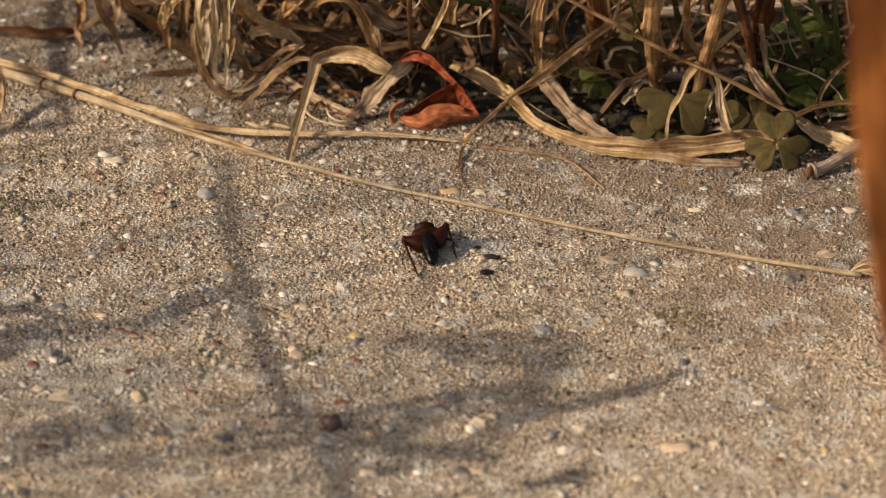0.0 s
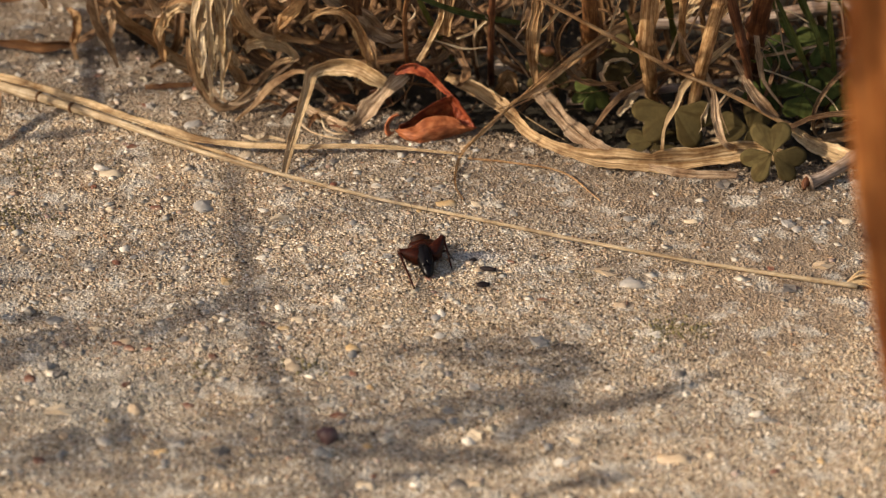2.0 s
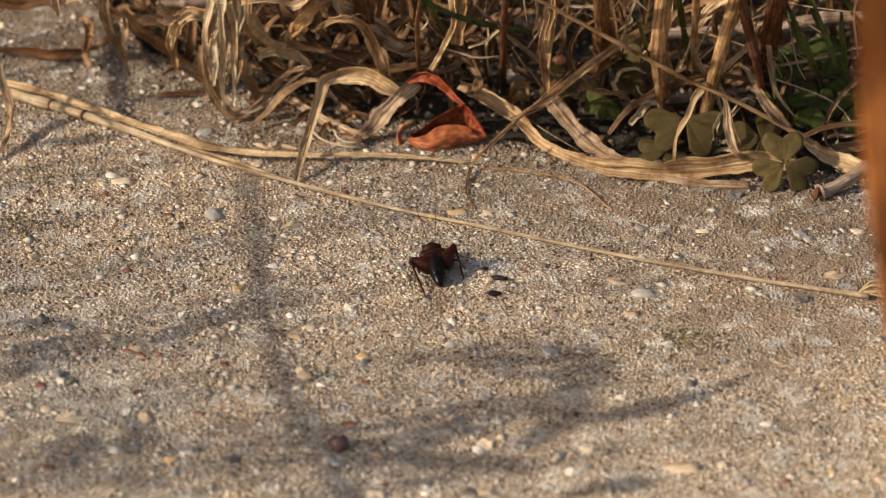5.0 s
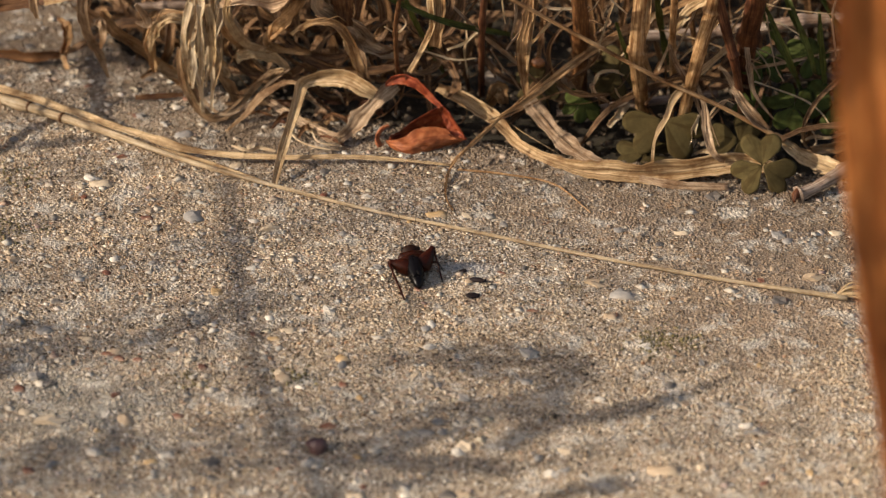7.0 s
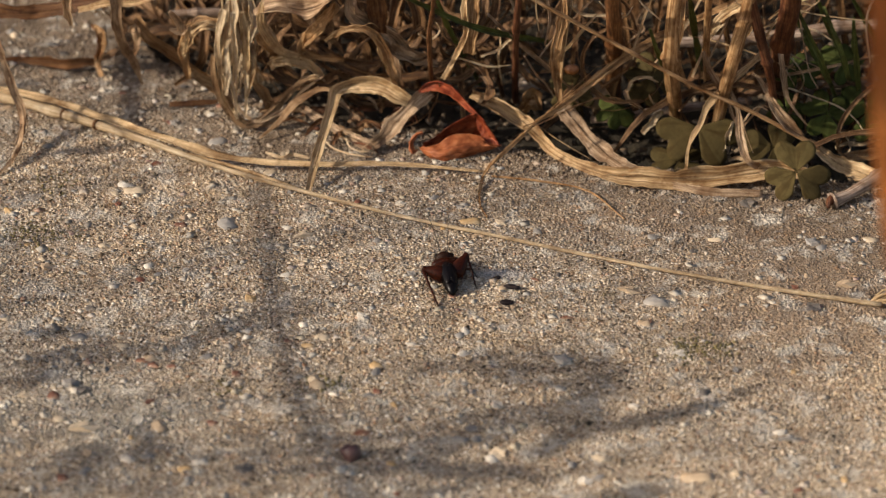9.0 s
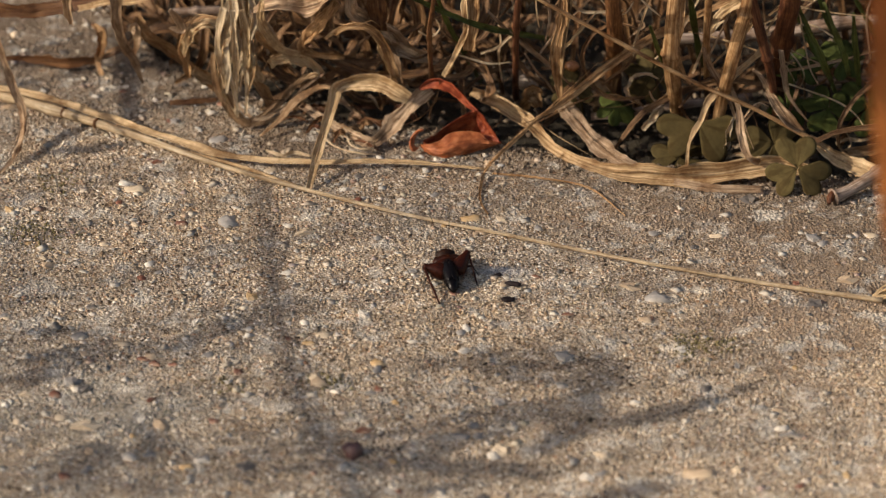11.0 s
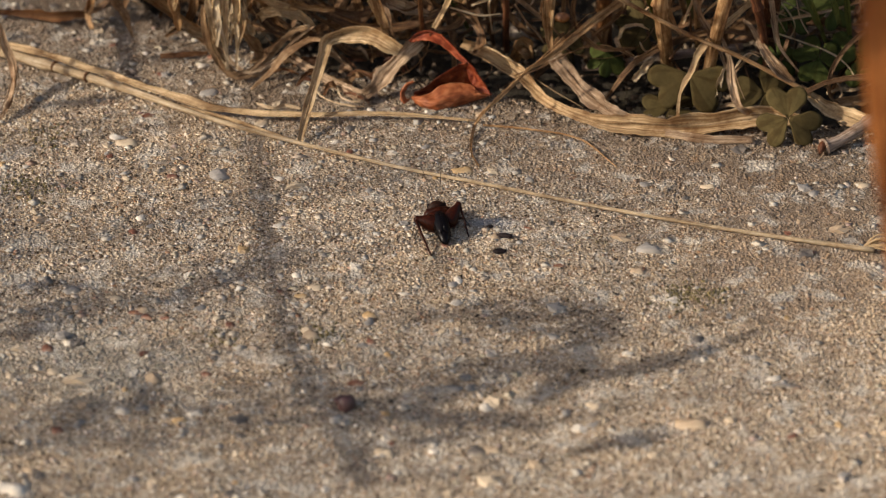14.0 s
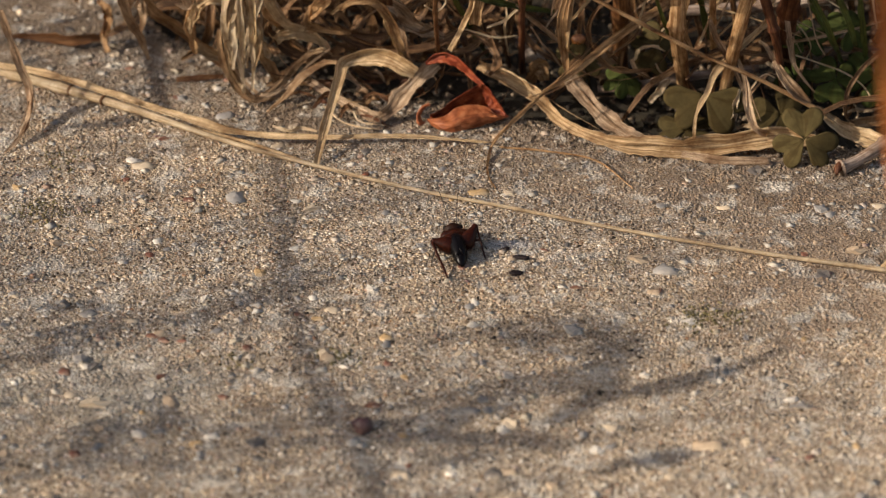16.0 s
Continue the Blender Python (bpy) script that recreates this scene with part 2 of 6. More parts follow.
CLOVER_FRESH = dry_leaf("fresh_green_leaflet", (0.048, 0.060, 0.018), (0.055, 0.072, 0.021), (0.064, 0.083, 0.024), 0.2, 0.75, streak=(0.8, 0.8, 1), blotch=0.3, gloss=0.06, relief=0.15)
TWIG = dry_leaf("grey_brown_bark", (0.12, 0.085, 0.066), (0.25, 0.19, 0.155), (0.41, 0.345, 0.295), 0.0, 0.8)
CHITIN = shell("black_chitin", (0.002, 0.0014, 0.0018), (0.005, 0.0036, 0.004), 0.3, 0.0)
CHITIN_BROWN = shell("dark_brown_chitin", (0.010, 0.0032, 0.0015), (0.028, 0.009, 0.004), 0.55, 0.0)
CHITIN_RED = shell("red_brown_chitin", (0.009, 0.0018, 0.0008), (0.042, 0.0082, 0.003), 0.36, 0.0)
HUSK = shell("black_husk", (0.008, 0.005, 0.006), (0.03, 0.02, 0.019), 0.6, 0.0)


# ---- building helpers ----
def mesh_of(name, verts, faces, uvs, material, smooth=True):
    me = bpy.data.meshes.new(name)
    me.from_pydata([tuple(v) for v in verts], [], faces)
    if uvs is not None:
        lay = me.uv_layers.new(name="UVMap")
        idx = np.empty(len(me.loops), dtype=np.int32)
        me.loops.foreach_get("vertex_index", idx)
        lay.data.foreach_set("uv", np.asarray(uvs, dtype=np.float32)[idx].ravel())
    if smooth:
        me.polygons.foreach_set("use_smooth", [True] * len(me.polygons))
    me.materials.append(material)
    me.update()
    return me


def thing(name, data, label, category, group="", kind="", at=None):
    ob = new(name, data)
    if at is not None:
        ob.matrix_basis = at
    return tagged(ob, label, category, group, kind)


def part(name, data, parent, label="", at=None):
    ob = new(name, data)
    ob.parent = parent
    if at is not None:
        ob.matrix_basis = at
    return tagged(ob, label)


def spline(pts, n):
    """Catmull-Rom through pts, n samples, from millimetres to metres."""
    p = np.array(pts, dtype=float) * MM
    p = np.vstack([2 * p[0] - p[1], p, 2 * p[-1] - p[-2]])
    k = len(p) - 3
    out = []
    for s in np.linspace(0, k - 1e-9, n):
        i, t = int(s), s - int(s)
        a, b, c, d = p[i:i + 4]
        out.append(0.5 * (2 * b + (c - a) * t + (2 * a - 5 * b + 4 * c - d) * t * t + (3 * b - a - 3 * c + d) * t ** 3))
    return np.array(out)


def unit(v):
    return v / max(1e-12, np.linalg.norm(v))


def along(vals, n):
    vals = np.atleast_1d(np.asarray(vals, dtype=float))
    return np.interp(np.linspace(0, 1, n), np.linspace(0, 1, len(vals)), vals) if len(vals) > 1 else np.full(n, vals[0])


def ribbon_data(pts, width, twist=0.0, cup=0.25, thick=0.22, hint=(0, -0.8, 0.6), n=None, ragged=0.12, seed=0, across=6, crumple=0.14):
    """A leaf blade along pts (mm): width and twist (degrees) are given along it; it is cupped, ribbed, has thickness and uneven edges."""
    n = n or max(14, 7 * len(pts))
    rng = np.random.default_rng(seed)
    c = spline(pts, n)
    w, tw = along(width, n) * MM, np.radians(along(twist, n))
    tan = np.gradient(c, axis=0)
    hint = np.array(hint, dtype=float)
    length = np.concatenate([[0], np.cumsum(np.linalg.norm(np.diff(c, axis=0), axis=1))])
    wob = np.interp(length, np.linspace(0, length[-1], max(4, n // 4)), rng.normal(0, 1, max(4, n // 4)))
    wob2 = np.interp(length, np.linspace(0, length[-1], max(4, n // 3)), rng.normal(0, 1, max(4, n // 3)))
    s = np.linspace(-1, 1, across + 1)
    fold = rng.uniform(-0.25, 0.45)
    nick = rng.normal(0, 0.5, n)
    kn = max(4, n // 2)
    ctrl = [np.interp(length, np.linspace(0, length[-1], kn), rng.normal(0, crumple, kn)) for _ in range(4)]
    rough = [sum(ctrl[c] * max(0.0, 1 - abs((q + 1) * 1.5 - c)) for c in range(4)) for q in s]
    verts, uvs, prev = [], [], None
    for side in (1, -1):
        prev = None
        for i in range(n):
            t = unit(tan[i])
            h = hint - t * np.dot(hint, t)
            if np.linalg.norm(h) < 0.25 and prev is not None:
                h = prev - t * np.dot(prev, t)
            h = unit(h)
            prev = h
            sd = unit(np.cross(t, h))
            a = tw[i] + wob[i] * ragged
            nn, ss = h * math.cos(a) + sd * math.sin(a), sd * math.cos(a) - h * math.sin(a)
            half = 0.5 * w[i] * (1 + wob2[i] * ragged + nick[i] * ragged)
            for j, q in enumerate(s):
                rib = half * (rough[j][i] + fold * abs(q))
                lift = cup * half * (q * q) + rib + side * 0.5 * thick * MM * (1 - 0.6 * q * q)
                verts.append(c[i] + ss * half * q * (1 - 0.25 * cup * q * q) + nn * lift)
                uvs.append(((q + 1) / 2 + seed * 0.37, length[i] * 60))
    m = across + 1
    faces = []
    off = n * m
    for i in range(n - 1):
        for j in range(across):
            a = i * m + j
            faces.append((a, a + 1, a + m + 1, a + m))
            b = off + a
            faces.append((b, b + m, b + m + 1, b + 1))
        a, b = i * m, off + i * m
        faces.append((a, a + m, b + m, b))
        a, b = i * m + across, off + i * m + across
        faces.append((a, b, b + m, a + m))
    for i in (0, n - 1):
        for j in range(across):
            a, b = i * m + j, off + i * m + j
            faces.append((a, b, b + 1, a + 1) if i == 0 else (a, a + 1, b + 1, b))
    return verts, faces, uvs


def tube_data(pts, radius, n=None, sides=9, ridged=0.06, seed=0, nodes=()):
    """A round stalk along pts (mm), fluted, with swollen nodes at the given fractions."""
    n = n or max(12, 8 * len(pts))
    rng = np.random.default_rng(seed)
    c = spline(pts, n)
    r = along(radius, n) * MM
    f = np.linspace(0, 1, n)
    for q in nodes:
        r = r * (1 + 0.35 * np.exp(-((f - q) * n / 1.2) ** 2))
    tan = np.gradient(c, axis=0)
    length = np.concatenate([[0], np.cumsum(np.linalg.norm(np.diff(c, axis=0), axis=1))])
    up = np.array((0.13, 0.31, 0.94))
    verts, uvs = [], []
    flute = rng.normal(0, ridged, sides)
    for i in range(n):
        t = unit(tan[i])
        x = unit(np.cross(t, up)) if abs(np.dot(t, up)) < 0.97 else unit(np.cross(t, (1, 0, 0)))
        y = np.cross(t, x)
        for k in range(sides):
            a = 2 * math.pi * k / sides
            rr = r[i] * (1 + flute[k] + rng.normal(0, ridged * 0.3))
            verts.append(c[i] + (x * math.cos(a) + y * math.sin(a)) * rr)
            uvs.append((abs(2 * k / sides - 1) + seed * 0.37, length[i] * 60))
    faces = [(i * sides + k, i * sides + (k + 1) % sides, (i + 1) * sides + (k + 1) % sides, (i + 1) * sides + k)
             for i in range(n - 1) for k in range(sides)]
    faces.append(tuple(range(sides))[::-1])
    faces.append(tuple((n - 1) * sides + k for k in range(sides)))
    return verts, faces, uvs


def joined(datas):
    verts, faces, uvs = [], [], []
    for v, f, u in datas:
        o = len(verts)
        verts += list(v)
        uvs += list(u)
        faces += [tuple(i + o for i in q) for q in f]
    return verts, faces, uvs


def lump_data(rx, ry, rz, seed, rough=0.12, rings=7, seg=10):
    """A worn stone, seed or body: an ellipsoid (mm) with a lumpy skin."""
    verts, uvs = [], []
    off = Vector((seed * 3.7, seed * 1.3, seed * 5.1))
    for i in range(rings + 1):
        th = math.pi * i / rings
        for k in range(seg):
            ph = 2 * math.pi * k / seg
            d = Vector((math.sin(th) * math.cos(ph), math.sin(th) * math.sin(ph), math.cos(th)))
            q = 1 + rough * 2 * noise.noise(d * 1.4 + off) + rough * noise.noise(d * 3.3 + off)
            verts.append((d.x * rx * q * MM, d.y * ry * q * MM, d.z * rz * q * MM))
            uvs.append((k / seg, i / rings))
    faces = [(i * seg + k, (i + 1) * seg + k, (i + 1) * seg + (k + 1) % seg, i * seg + (k + 1) % seg) for i in range(rings) for k in range(seg)]
    return verts, faces, uvs


def lattice(seed, cell, size=64):
    """Smooth value noise over the plan, cell in metres."""
    g = np.random.default_rng(seed).normal(0, 1, (size, size))

    def f(x, y):
        a, b = np.asarray(x) / cell + 1000.3, np.asarray(y) / cell + 1000.7
        i, j = np.floor(a).astype(int), np.floor(b).astype(int)
        u, v = a - i, b - j
        u, v = u * u * (3 - 2 * u), v * v * (3 - 2 * v)
        return ((g[i % size, j % size] * (1 - u) + g[(i + 1) % size, j % size] * u) * (1 - v)
                + (g[i % size, (j + 1) % size] * (1 - u) + g[(i + 1) % size, (j + 1) % size] * u) * v)
    return f


LOW, MIDN, FINEN = lattice(1, 0.022), lattice(2, 0.0055), lattice(3, 0.0016)


def slab_z(x, y):
    """Height of the worn pavement."""
    return 0.0002 * LOW(x, y) + 0.00011 * MIDN(x, y) + 0.00005 * FINEN(x, y)


EDGE_X = [-1.6, -0.125, -0.098, -0.075, -0.03, 0.015, 0.06, 0.115, 1.6]
EDGE_Y = [0.42, 0.215, 0.165, 0.108, 0.076, 0.062, 0.052, 0.040, -0.08]


def edge_y(x):
    return np.interp(x, EDGE_X, EDGE_Y) + 0.002 * LOW(x, 0 * np.asarray(x))


def grid_object(name, X, Y, Z, material):
    r, c = X.shape
    idx = np.arange(r * c).reshape(r, c)
    faces = np.stack([idx[:-1, :-1], idx[:-1, 1:], idx[1:, 1:], idx[1:, :-1]], -1).reshape(-1, 4)
    return mesh_of(name, np.stack([X, Y, Z], -1).reshape(-1, 3).tolist(), faces.tolist(), None, material)


# ---- the ground: one sheet of soil out to the horizon, and the pavement slab that lies in it ----
def build_ground():
    inner_x, inner_y = np.arange(-0.2, 0.2001, 0.004), np.arange(-0.02, 0.4001, 0.004)
    far = np.array([0.5, 1, 2, 5, 12, 40, 150, 600, 2000])
    xs = np.concatenate([-far[::-1], inner_x, far])
    ys = np.concatenate([-far[::-1], inner_y, far])
    X, Y = np.meshgrid(xs, ys)
    bump = lattice(9, 0.018)
    Z = -0.0045 + 0.0016 * bump(X, Y) + np.where(np.hypot(X, Y) > 0.75, -0.02, 0)
    thing("ground", grid_object("ground", X, Y, Z, SOIL), "dark brown crumbly soil with thin grass", "ground", kind="structure")
    xs = np.concatenate([[-0.285, -0.26, -0.2], np.arange(-0.15, 0.1501, 0.0011), [0.2, 0.3, 0.5, 0.8, 1.2, 1.6]])
    ds = np.concatenate([np.arange(0, 0.29, 0.0011), [0.35, 0.5, 0.8, 1.2, 1.6, 2.0]])
    X, D = np.meshgrid(xs, ds)
    E = edge_y(X)
    Y = np.where(D < 0.34, E - D, np.minimum(E - D, -D + 0.05))
    Z = slab_z(X, Y) - 0.0015 * np.exp(-D / 0.0016)
    X2, Y2, Z2 = np.vstack([X[:1], X, X[-1:]]), np.vstack([Y[:1] + 0.001, Y, Y[-1:] - 0.001]), np.vstack([Z[:1] - 0.045, Z, Z[-1:] - 0.045])
    X2 = np.hstack([X2[:, :1] - 0.001, X2, X2[:, -1:] + 0.001])
    Y2, Z2 = np.hstack([Y2[:, :1], Y2, Y2[:, -1:]]), np.hstack([Z2[:, :1] - 0.045, Z2, Z2[:, -1:] - 0.045])
    return thing("pavement", grid_object("pavement", X2, Y2, Z2, CONCRETE),
                 "weathered sandy concrete pavement slab with exposed grains", "pavement", kind="structure")


PAVEMENT = build_ground()


def scattered(name, xyz, size, material, parent, label, seed, flat=0.7):
    """Thousands of small angular grains in one mesh."""
    rng = np.random.default_rng(seed)
    n = len(xyz)
    base = np.array([(1, 0, 0), (-1, 0, 0), (0, 1, 0), (0, -1, 0), (0, 0, 1), (0, 0, -1)], dtype=float)
    tri = np.array([(0, 2, 4), (2, 1, 4), (1, 3, 4), (3, 0, 4), (2, 0, 5), (1, 2, 5), (3, 1, 5), (0, 3, 5)])
    v = base[None] * rng.uniform(0.6, 1.25, (n, 6, 1)) + rng.normal(0, 0.16, (n, 6, 3))
    q = rng.normal(size=(n, 4))
    q /= np.linalg.norm(q, axis=1, keepdims=True)
    w, x, y, z = q.T
    R = np.stack([np.stack([1 - 2 * (y * y + z * z), 2 * (x * y - z * w), 2 * (x * z + y * w)], -1),
                  np.stack([2 * (x * y + z * w), 1 - 2 * (x * x + z * z), 2 * (y * z - x * w)], -1),
                  np.stack([2 * (x * z - y * w), 2 * (y * z + x * w), 1 - 2 * (x * x + y * y)], -1)], 1)
    v = np.einsum("nij,nkj->nki", R, v) * size[:, None, None]
    v[:, :, 2] *= flat
    v += xyz[:, None]
    me = bpy.data.meshes.new(name)
    faces = (tri[None] + 6 * np.arange(n)[:, None, None]).reshape(-1)
    me.vertices.add(6 * n)
    me.vertices.foreach_set("co", v.reshape(-1).astype(np.float32))
    nf = 8 * n
    me.loops.add(3 * nf)
    me.loops.foreach_set("vertex_index", faces.astype(np.int32))
    me.polygons.add(nf)
    me.polygons.foreach_set("loop_start", np.arange(0, 3 * nf, 3, dtype=np.int32))
    me.materials.append(material)
    me.update(calc_edges=True)
    me.validate()
    ob = new(name, me)
    if parent:
        ob.parent = parent
    return tagged(ob, label, "", "", "stuff")


def build_sand():
    rng = np.random.default_rng(5)
    n = 280000
    x, y = rng.uniform(-0.128, 0.122, n), rng.uniform(-0.122, 0.168, n)
    keep = y < edge_y(x) - 0.0005
    x, y = x[keep], y[keep]
    r = rng.lognormal(math.log(0.00037), 0.42, len(x)).clip(0.00018, 0.0011)
    r[::40] *= 1.6
    # worn level: the large grains sit deeper, so that all tops end near one height
    z = slab_z(x, y) + 0.00018 + rng.normal(0, 0.0001, len(x)) - 0.4 * r
    scattered("sand_grains", np.stack([x, y, z], -1), r, SAND, PAVEMENT, "tan, grey and brown sand grains set in concrete", 6, 0.3)
    n = 4000
    x, y = rng.uniform(-0.13, 0.13, n), rng.uniform(-0.12, 0.15, n)
    keep = (y < edge_y(x) - 0.003) & (rng.uniform(0, 1, n) < np.where(x < 0.01, 0.9, 0.35))
    x, y = x[keep], y[keep]
    r = rng.lognormal(math.log(0.00085), 0.33, len(x)).clip(0.0005, 0.0019)
    scattered("aggregate_chips", np.stack([x, y, slab_z(x, y) + 0.00014], -1), r, CHIPS, PAVEMENT, "flat worn grey, pale and pinkish stone chips in the concrete", 16, 0.2)
    n = 11000
    x, y = rng.uniform(-0.14, 0.16, n), rng.uniform(0.03, 0.30, n)
    keep = y > edge_y(x) - 0.006 - np.abs(rng.normal(0, 0.007, n))
    x, y = x[keep], y[keep]
    r = rng.lognormal(math.log(0.0008), 0.45, len(x)).clip(0.0003, 0.0022)
    r = np.where(y < edge_y(x), np.minimum(r, 0.0007), r)
    ob = scattered("soil_crumbs", np.stack([x, y, np.where(y > edge_y(x), -0.003, 0) + r * 0.3], -1), r, CRUMB, None, "dark brown soil crumbs and litter beside the slab", 7)
    tagged(ob, "", "soil")


# ---- the cricket, seen from behind, resting on the slab ----
def segment(a, b, r):
    return tube_data([a, [(p + q) / 2 for p, q in zip(a, b)], b], r, n=9, sides=8, ridged=0.02)


def build_cricket():
    O = Vector((-2.8, -3.5, 0.0)) * MM
    root = thing("cricket", None, "dark brown cricket with raised red-brown hind legs on the concrete", "insect", at=Matrix.Translation(O))

    def rel(p):
        return tuple(p[i] - O[i] * 1000 for i in range(3))

    turn = Matrix.Rotation(radians(11), 4, "Z")

    def body(name, mat, centre, rad, label="", tilt=0, seed=1, rough=0.02, parent=root):
        me = mesh_of(name, *lump_data(*rad, seed, rough, 14, 18), mat)
        return part(name, me, parent, label, turn @ Matrix.Translation(Vector(centre) * MM) @ Matrix.Rotation(radians(tilt), 4, "X"))

    ab = body("abdomen", CHITIN, (-0.5, -0.9, 2.9), (1.7, 5.2, 1.6), "black segmented abdomen", 20, 2)
    for k in range(7):
        y = -3.9 + 1.0 * k
        rr = math.sqrt(max(0.05, 1 - (y / 4.7) ** 2))
        ring = [(1.78 * rr * math.sin(a), y, 1.63 * rr * math.cos(a)) for a in np.linspace(-1.9, 1.9, 9)]
        part("segment", mesh_of("segment", *tube_data(ring, 0.14, n=20, sides=5), CHITIN), ab)
    for sx in (-1, 1):
        me = mesh_of("wing", *lump_data(1.05, 3.0, 0.45, 3 + sx, 0.05, 12, 14), CHITIN)
        part("wing", me, ab, "short black wing", Matrix.Translation((sx * 0.0007, 0.0002, 0.0014)) @ Matrix.Rotation(radians(sx * 28), 4, "Y"))
    body("thorax", CHITIN_RED, (0.1, 2.6, 2.9), (3.7, 2.7, 2.0), "red-brown thorax", 10, 4, 0.1)
    body("pronotum", CHITIN_RED, (0.2, 4.2, 3.3), (3.5, 2.0, 1.4), "dark brown collar plate", 14, 5, 0.16)
    hd = body("head", CHITIN_BROWN, (0, 7.4, 3.0), (2.3, 1.5, 1.9), "", 0, 6)
    for sx in (-1, 1):
        part("eye", mesh_of("eye", *lump_data(0.5, 0.6, 0.7, 3, 0.0, 8, 10), CHITIN), hd, "", Matrix.Translation((sx * 0.0018, 0.0003, 0.0006)))
    legs = [
        ("hind_leg", rel((-4.0, -2.9, 2.6)), rel((-9.1, -3.0, 4.4)), rel((-5.3, -14.2, 0.7)), 2.1, 0.26),
        ("hind_leg", rel((-1.7, -2.3, 2.4)), rel((0.9, 1.1, 6.0)), rel((2.8, -3.9, 0.7)), 1.9, 0.24),
        ("middle_leg", rel((-4.8, -1.1, 3.0)), rel((-7.8, -3.4, 3.6)), rel((-9.2, -5.5, 0.6)), 0.4, 0.13),
        ("middle_leg", rel((-0.9, -1.1, 3.0)), rel((1.9, -1.6, 3.6)), rel((3.4, -1.0, 0.6)), 0.4, 0.13),
        ("front_leg", rel((-5.0, 3.1, 3.0)), rel((-6.6, 2.4, 3.4)), rel((-7.1, 5.2, 0.6)), 0.4, 0.13),
        ("front_leg", rel((-1.7, 3.0, 3.0)), rel((-0.2, 3.4, 3.4)), rel((0.6, 6.2, 0.6)), 0.4, 0.13),
    ]
    for name, hip, knee, foot, thick, thin in legs:
        big = thick > 1
        fem = tube_data([hip, [h + (k - h) * 0.35 for h, k in zip(hip, knee)], [h + (k - h) * 0.75 for h, k in zip(hip, knee)], knee],
                        [thick * 0.9, thick, thick * 0.9, thick * 0.62, thick * 0.38, thick * 0.36] if big else [thick, thick * 0.8, thick * 0.6], n=14, sides=10, ridged=0.03)
        leg = part(name, mesh_of(name, *fem, CHITIN_RED if big else CHITIN_BROWN), root, "swollen red-brown thigh" if big else "")
        out = [foot[0] + (foot[0] - knee[0]) * 0.1, foot[1] - (1.2 if big else -0.4), 0.55]
        part("shin", mesh_of("shin", *segment(knee, foot, [thin * 1.3, thin, thin * 0.8]), CHITIN_RED if big else CHITIN), leg)
        part("foot", mesh_of("foot", *segment(foot, out, [thin * 0.8, thin * 0.45]), CHITIN), leg)
        if big:
            spines = []
            for q in (0.35, 0.5, 0.65, 0.8, 0.92):
                p = [k + (f - k) * q for k, f in zip(knee, foot)]
                for sx in (-1, 1):
                    spines.append(tube_data([p, (p[0] + sx * 0.5, p[1] - 0.35, p[2] - 0.5)], [0.1, 0.03], n=4, sides=5))
            part("spines", mesh_of("spines", *joined(spines), CHITIN), leg)
    for sx, tip in ((-1, (-2.2, -3.6, 0.9)), (1, (1.0, -4.0, 0.8))):
        part("cercus", mesh_of("cercus", *tube_data([(sx * 0.5, -0.9, 1.2), (sx * 1.0 - 0.2, -2.2, 1.1), tip], [0.16, 0.1, 0.04], sides=6), CHITIN), root)
    feelers = []
    base = turn @ Vector((0, 0.0082, 0.0046))
    for sx, bend in ((-1, (-3.5, 8.5, 5.5)), (1, (0.6, 7.5, 5.2))):
        pts = [(0, 0, 0), (bend[0] * 0.25, bend[1] * 0.3, bend[2] * 0.5), (bend[0] * 0.6, bend[1] * 0.7, bend[2] * 0.9), bend]
        fl = part("antenna", mesh_of("antenna", *tube_data(pts, [0.09, 0.075, 0.055, 0.03], sides=6, n=24), CHITIN), root, "",
                  Matrix.Translation(base + Vector((sx * 0.0009, 0, 0))))
        feelers.append(fl)
    return root, feelers


# ---- plants and litter ----
COUNT = [0]


def blade(pts, width, mat=TAN, label="curled tan dead grass blade at the slab's edge", twist=0.0, cup=0.25, hint=(0, -0.8, 0.6), ragged=0.12, thick=0.22,
          name="dry_grass_blade", group="dead grass blades", crumple=0.14):
    COUNT[0] += 1
    k = COUNT[0]
    big = max(np.atleast_1d(width))
    ob = thing(name, mesh_of(name, *ribbon_data(pts, width, twist, cup, thick, hint, ragged=ragged, seed=k, across=8, crumple=crumple), mat), label, "dry grass", group)
    if big > 2.2 and name != "green_grass_blade":
        rng = np.random.default_rng(k)
        c = spline(pts, 40) / MM
        rib = [c[i] + np.array((0, -0.12, 0.12)) for i in range(3, 38, 5)]
        part("midrib", mesh_of("midrib", *tube_data(rib, [0.22, 0.2, 0.12], sides=6, seed=k), mat), ob)
        for q in range(2 if k % 3 == 0 else 0):
            i = int(rng.integers(4, 24))
            side = (q * 2 - 1) * big * 0.42
            tear = [c[i + d] + np.array((side * f, -0.3 * f, 0.25 + 0.8 * f + rng.normal(0, 0.5))) for d, f in ((0, 0.6), (4, 0.9), (8, 1.15), (12, 1.5))]
            part("torn_fibre", mesh_of("torn_fibre", *tube_data(tear, [0.16, 0.14, 0.11, 0.05], sides=5, seed=k + q), mat), ob)
    return ob


def stalk(pts, radius, mat=STRAW, label="dry straw stalk lying on the concrete", name="straw_stalk", nodes=(), category="straw", group=""):
    COUNT[0] += 1
    return thing(name, mesh_of(name, *tube_data(pts, radius, n=14 * len(pts), seed=COUNT[0], nodes=nodes), mat), label, category, group)


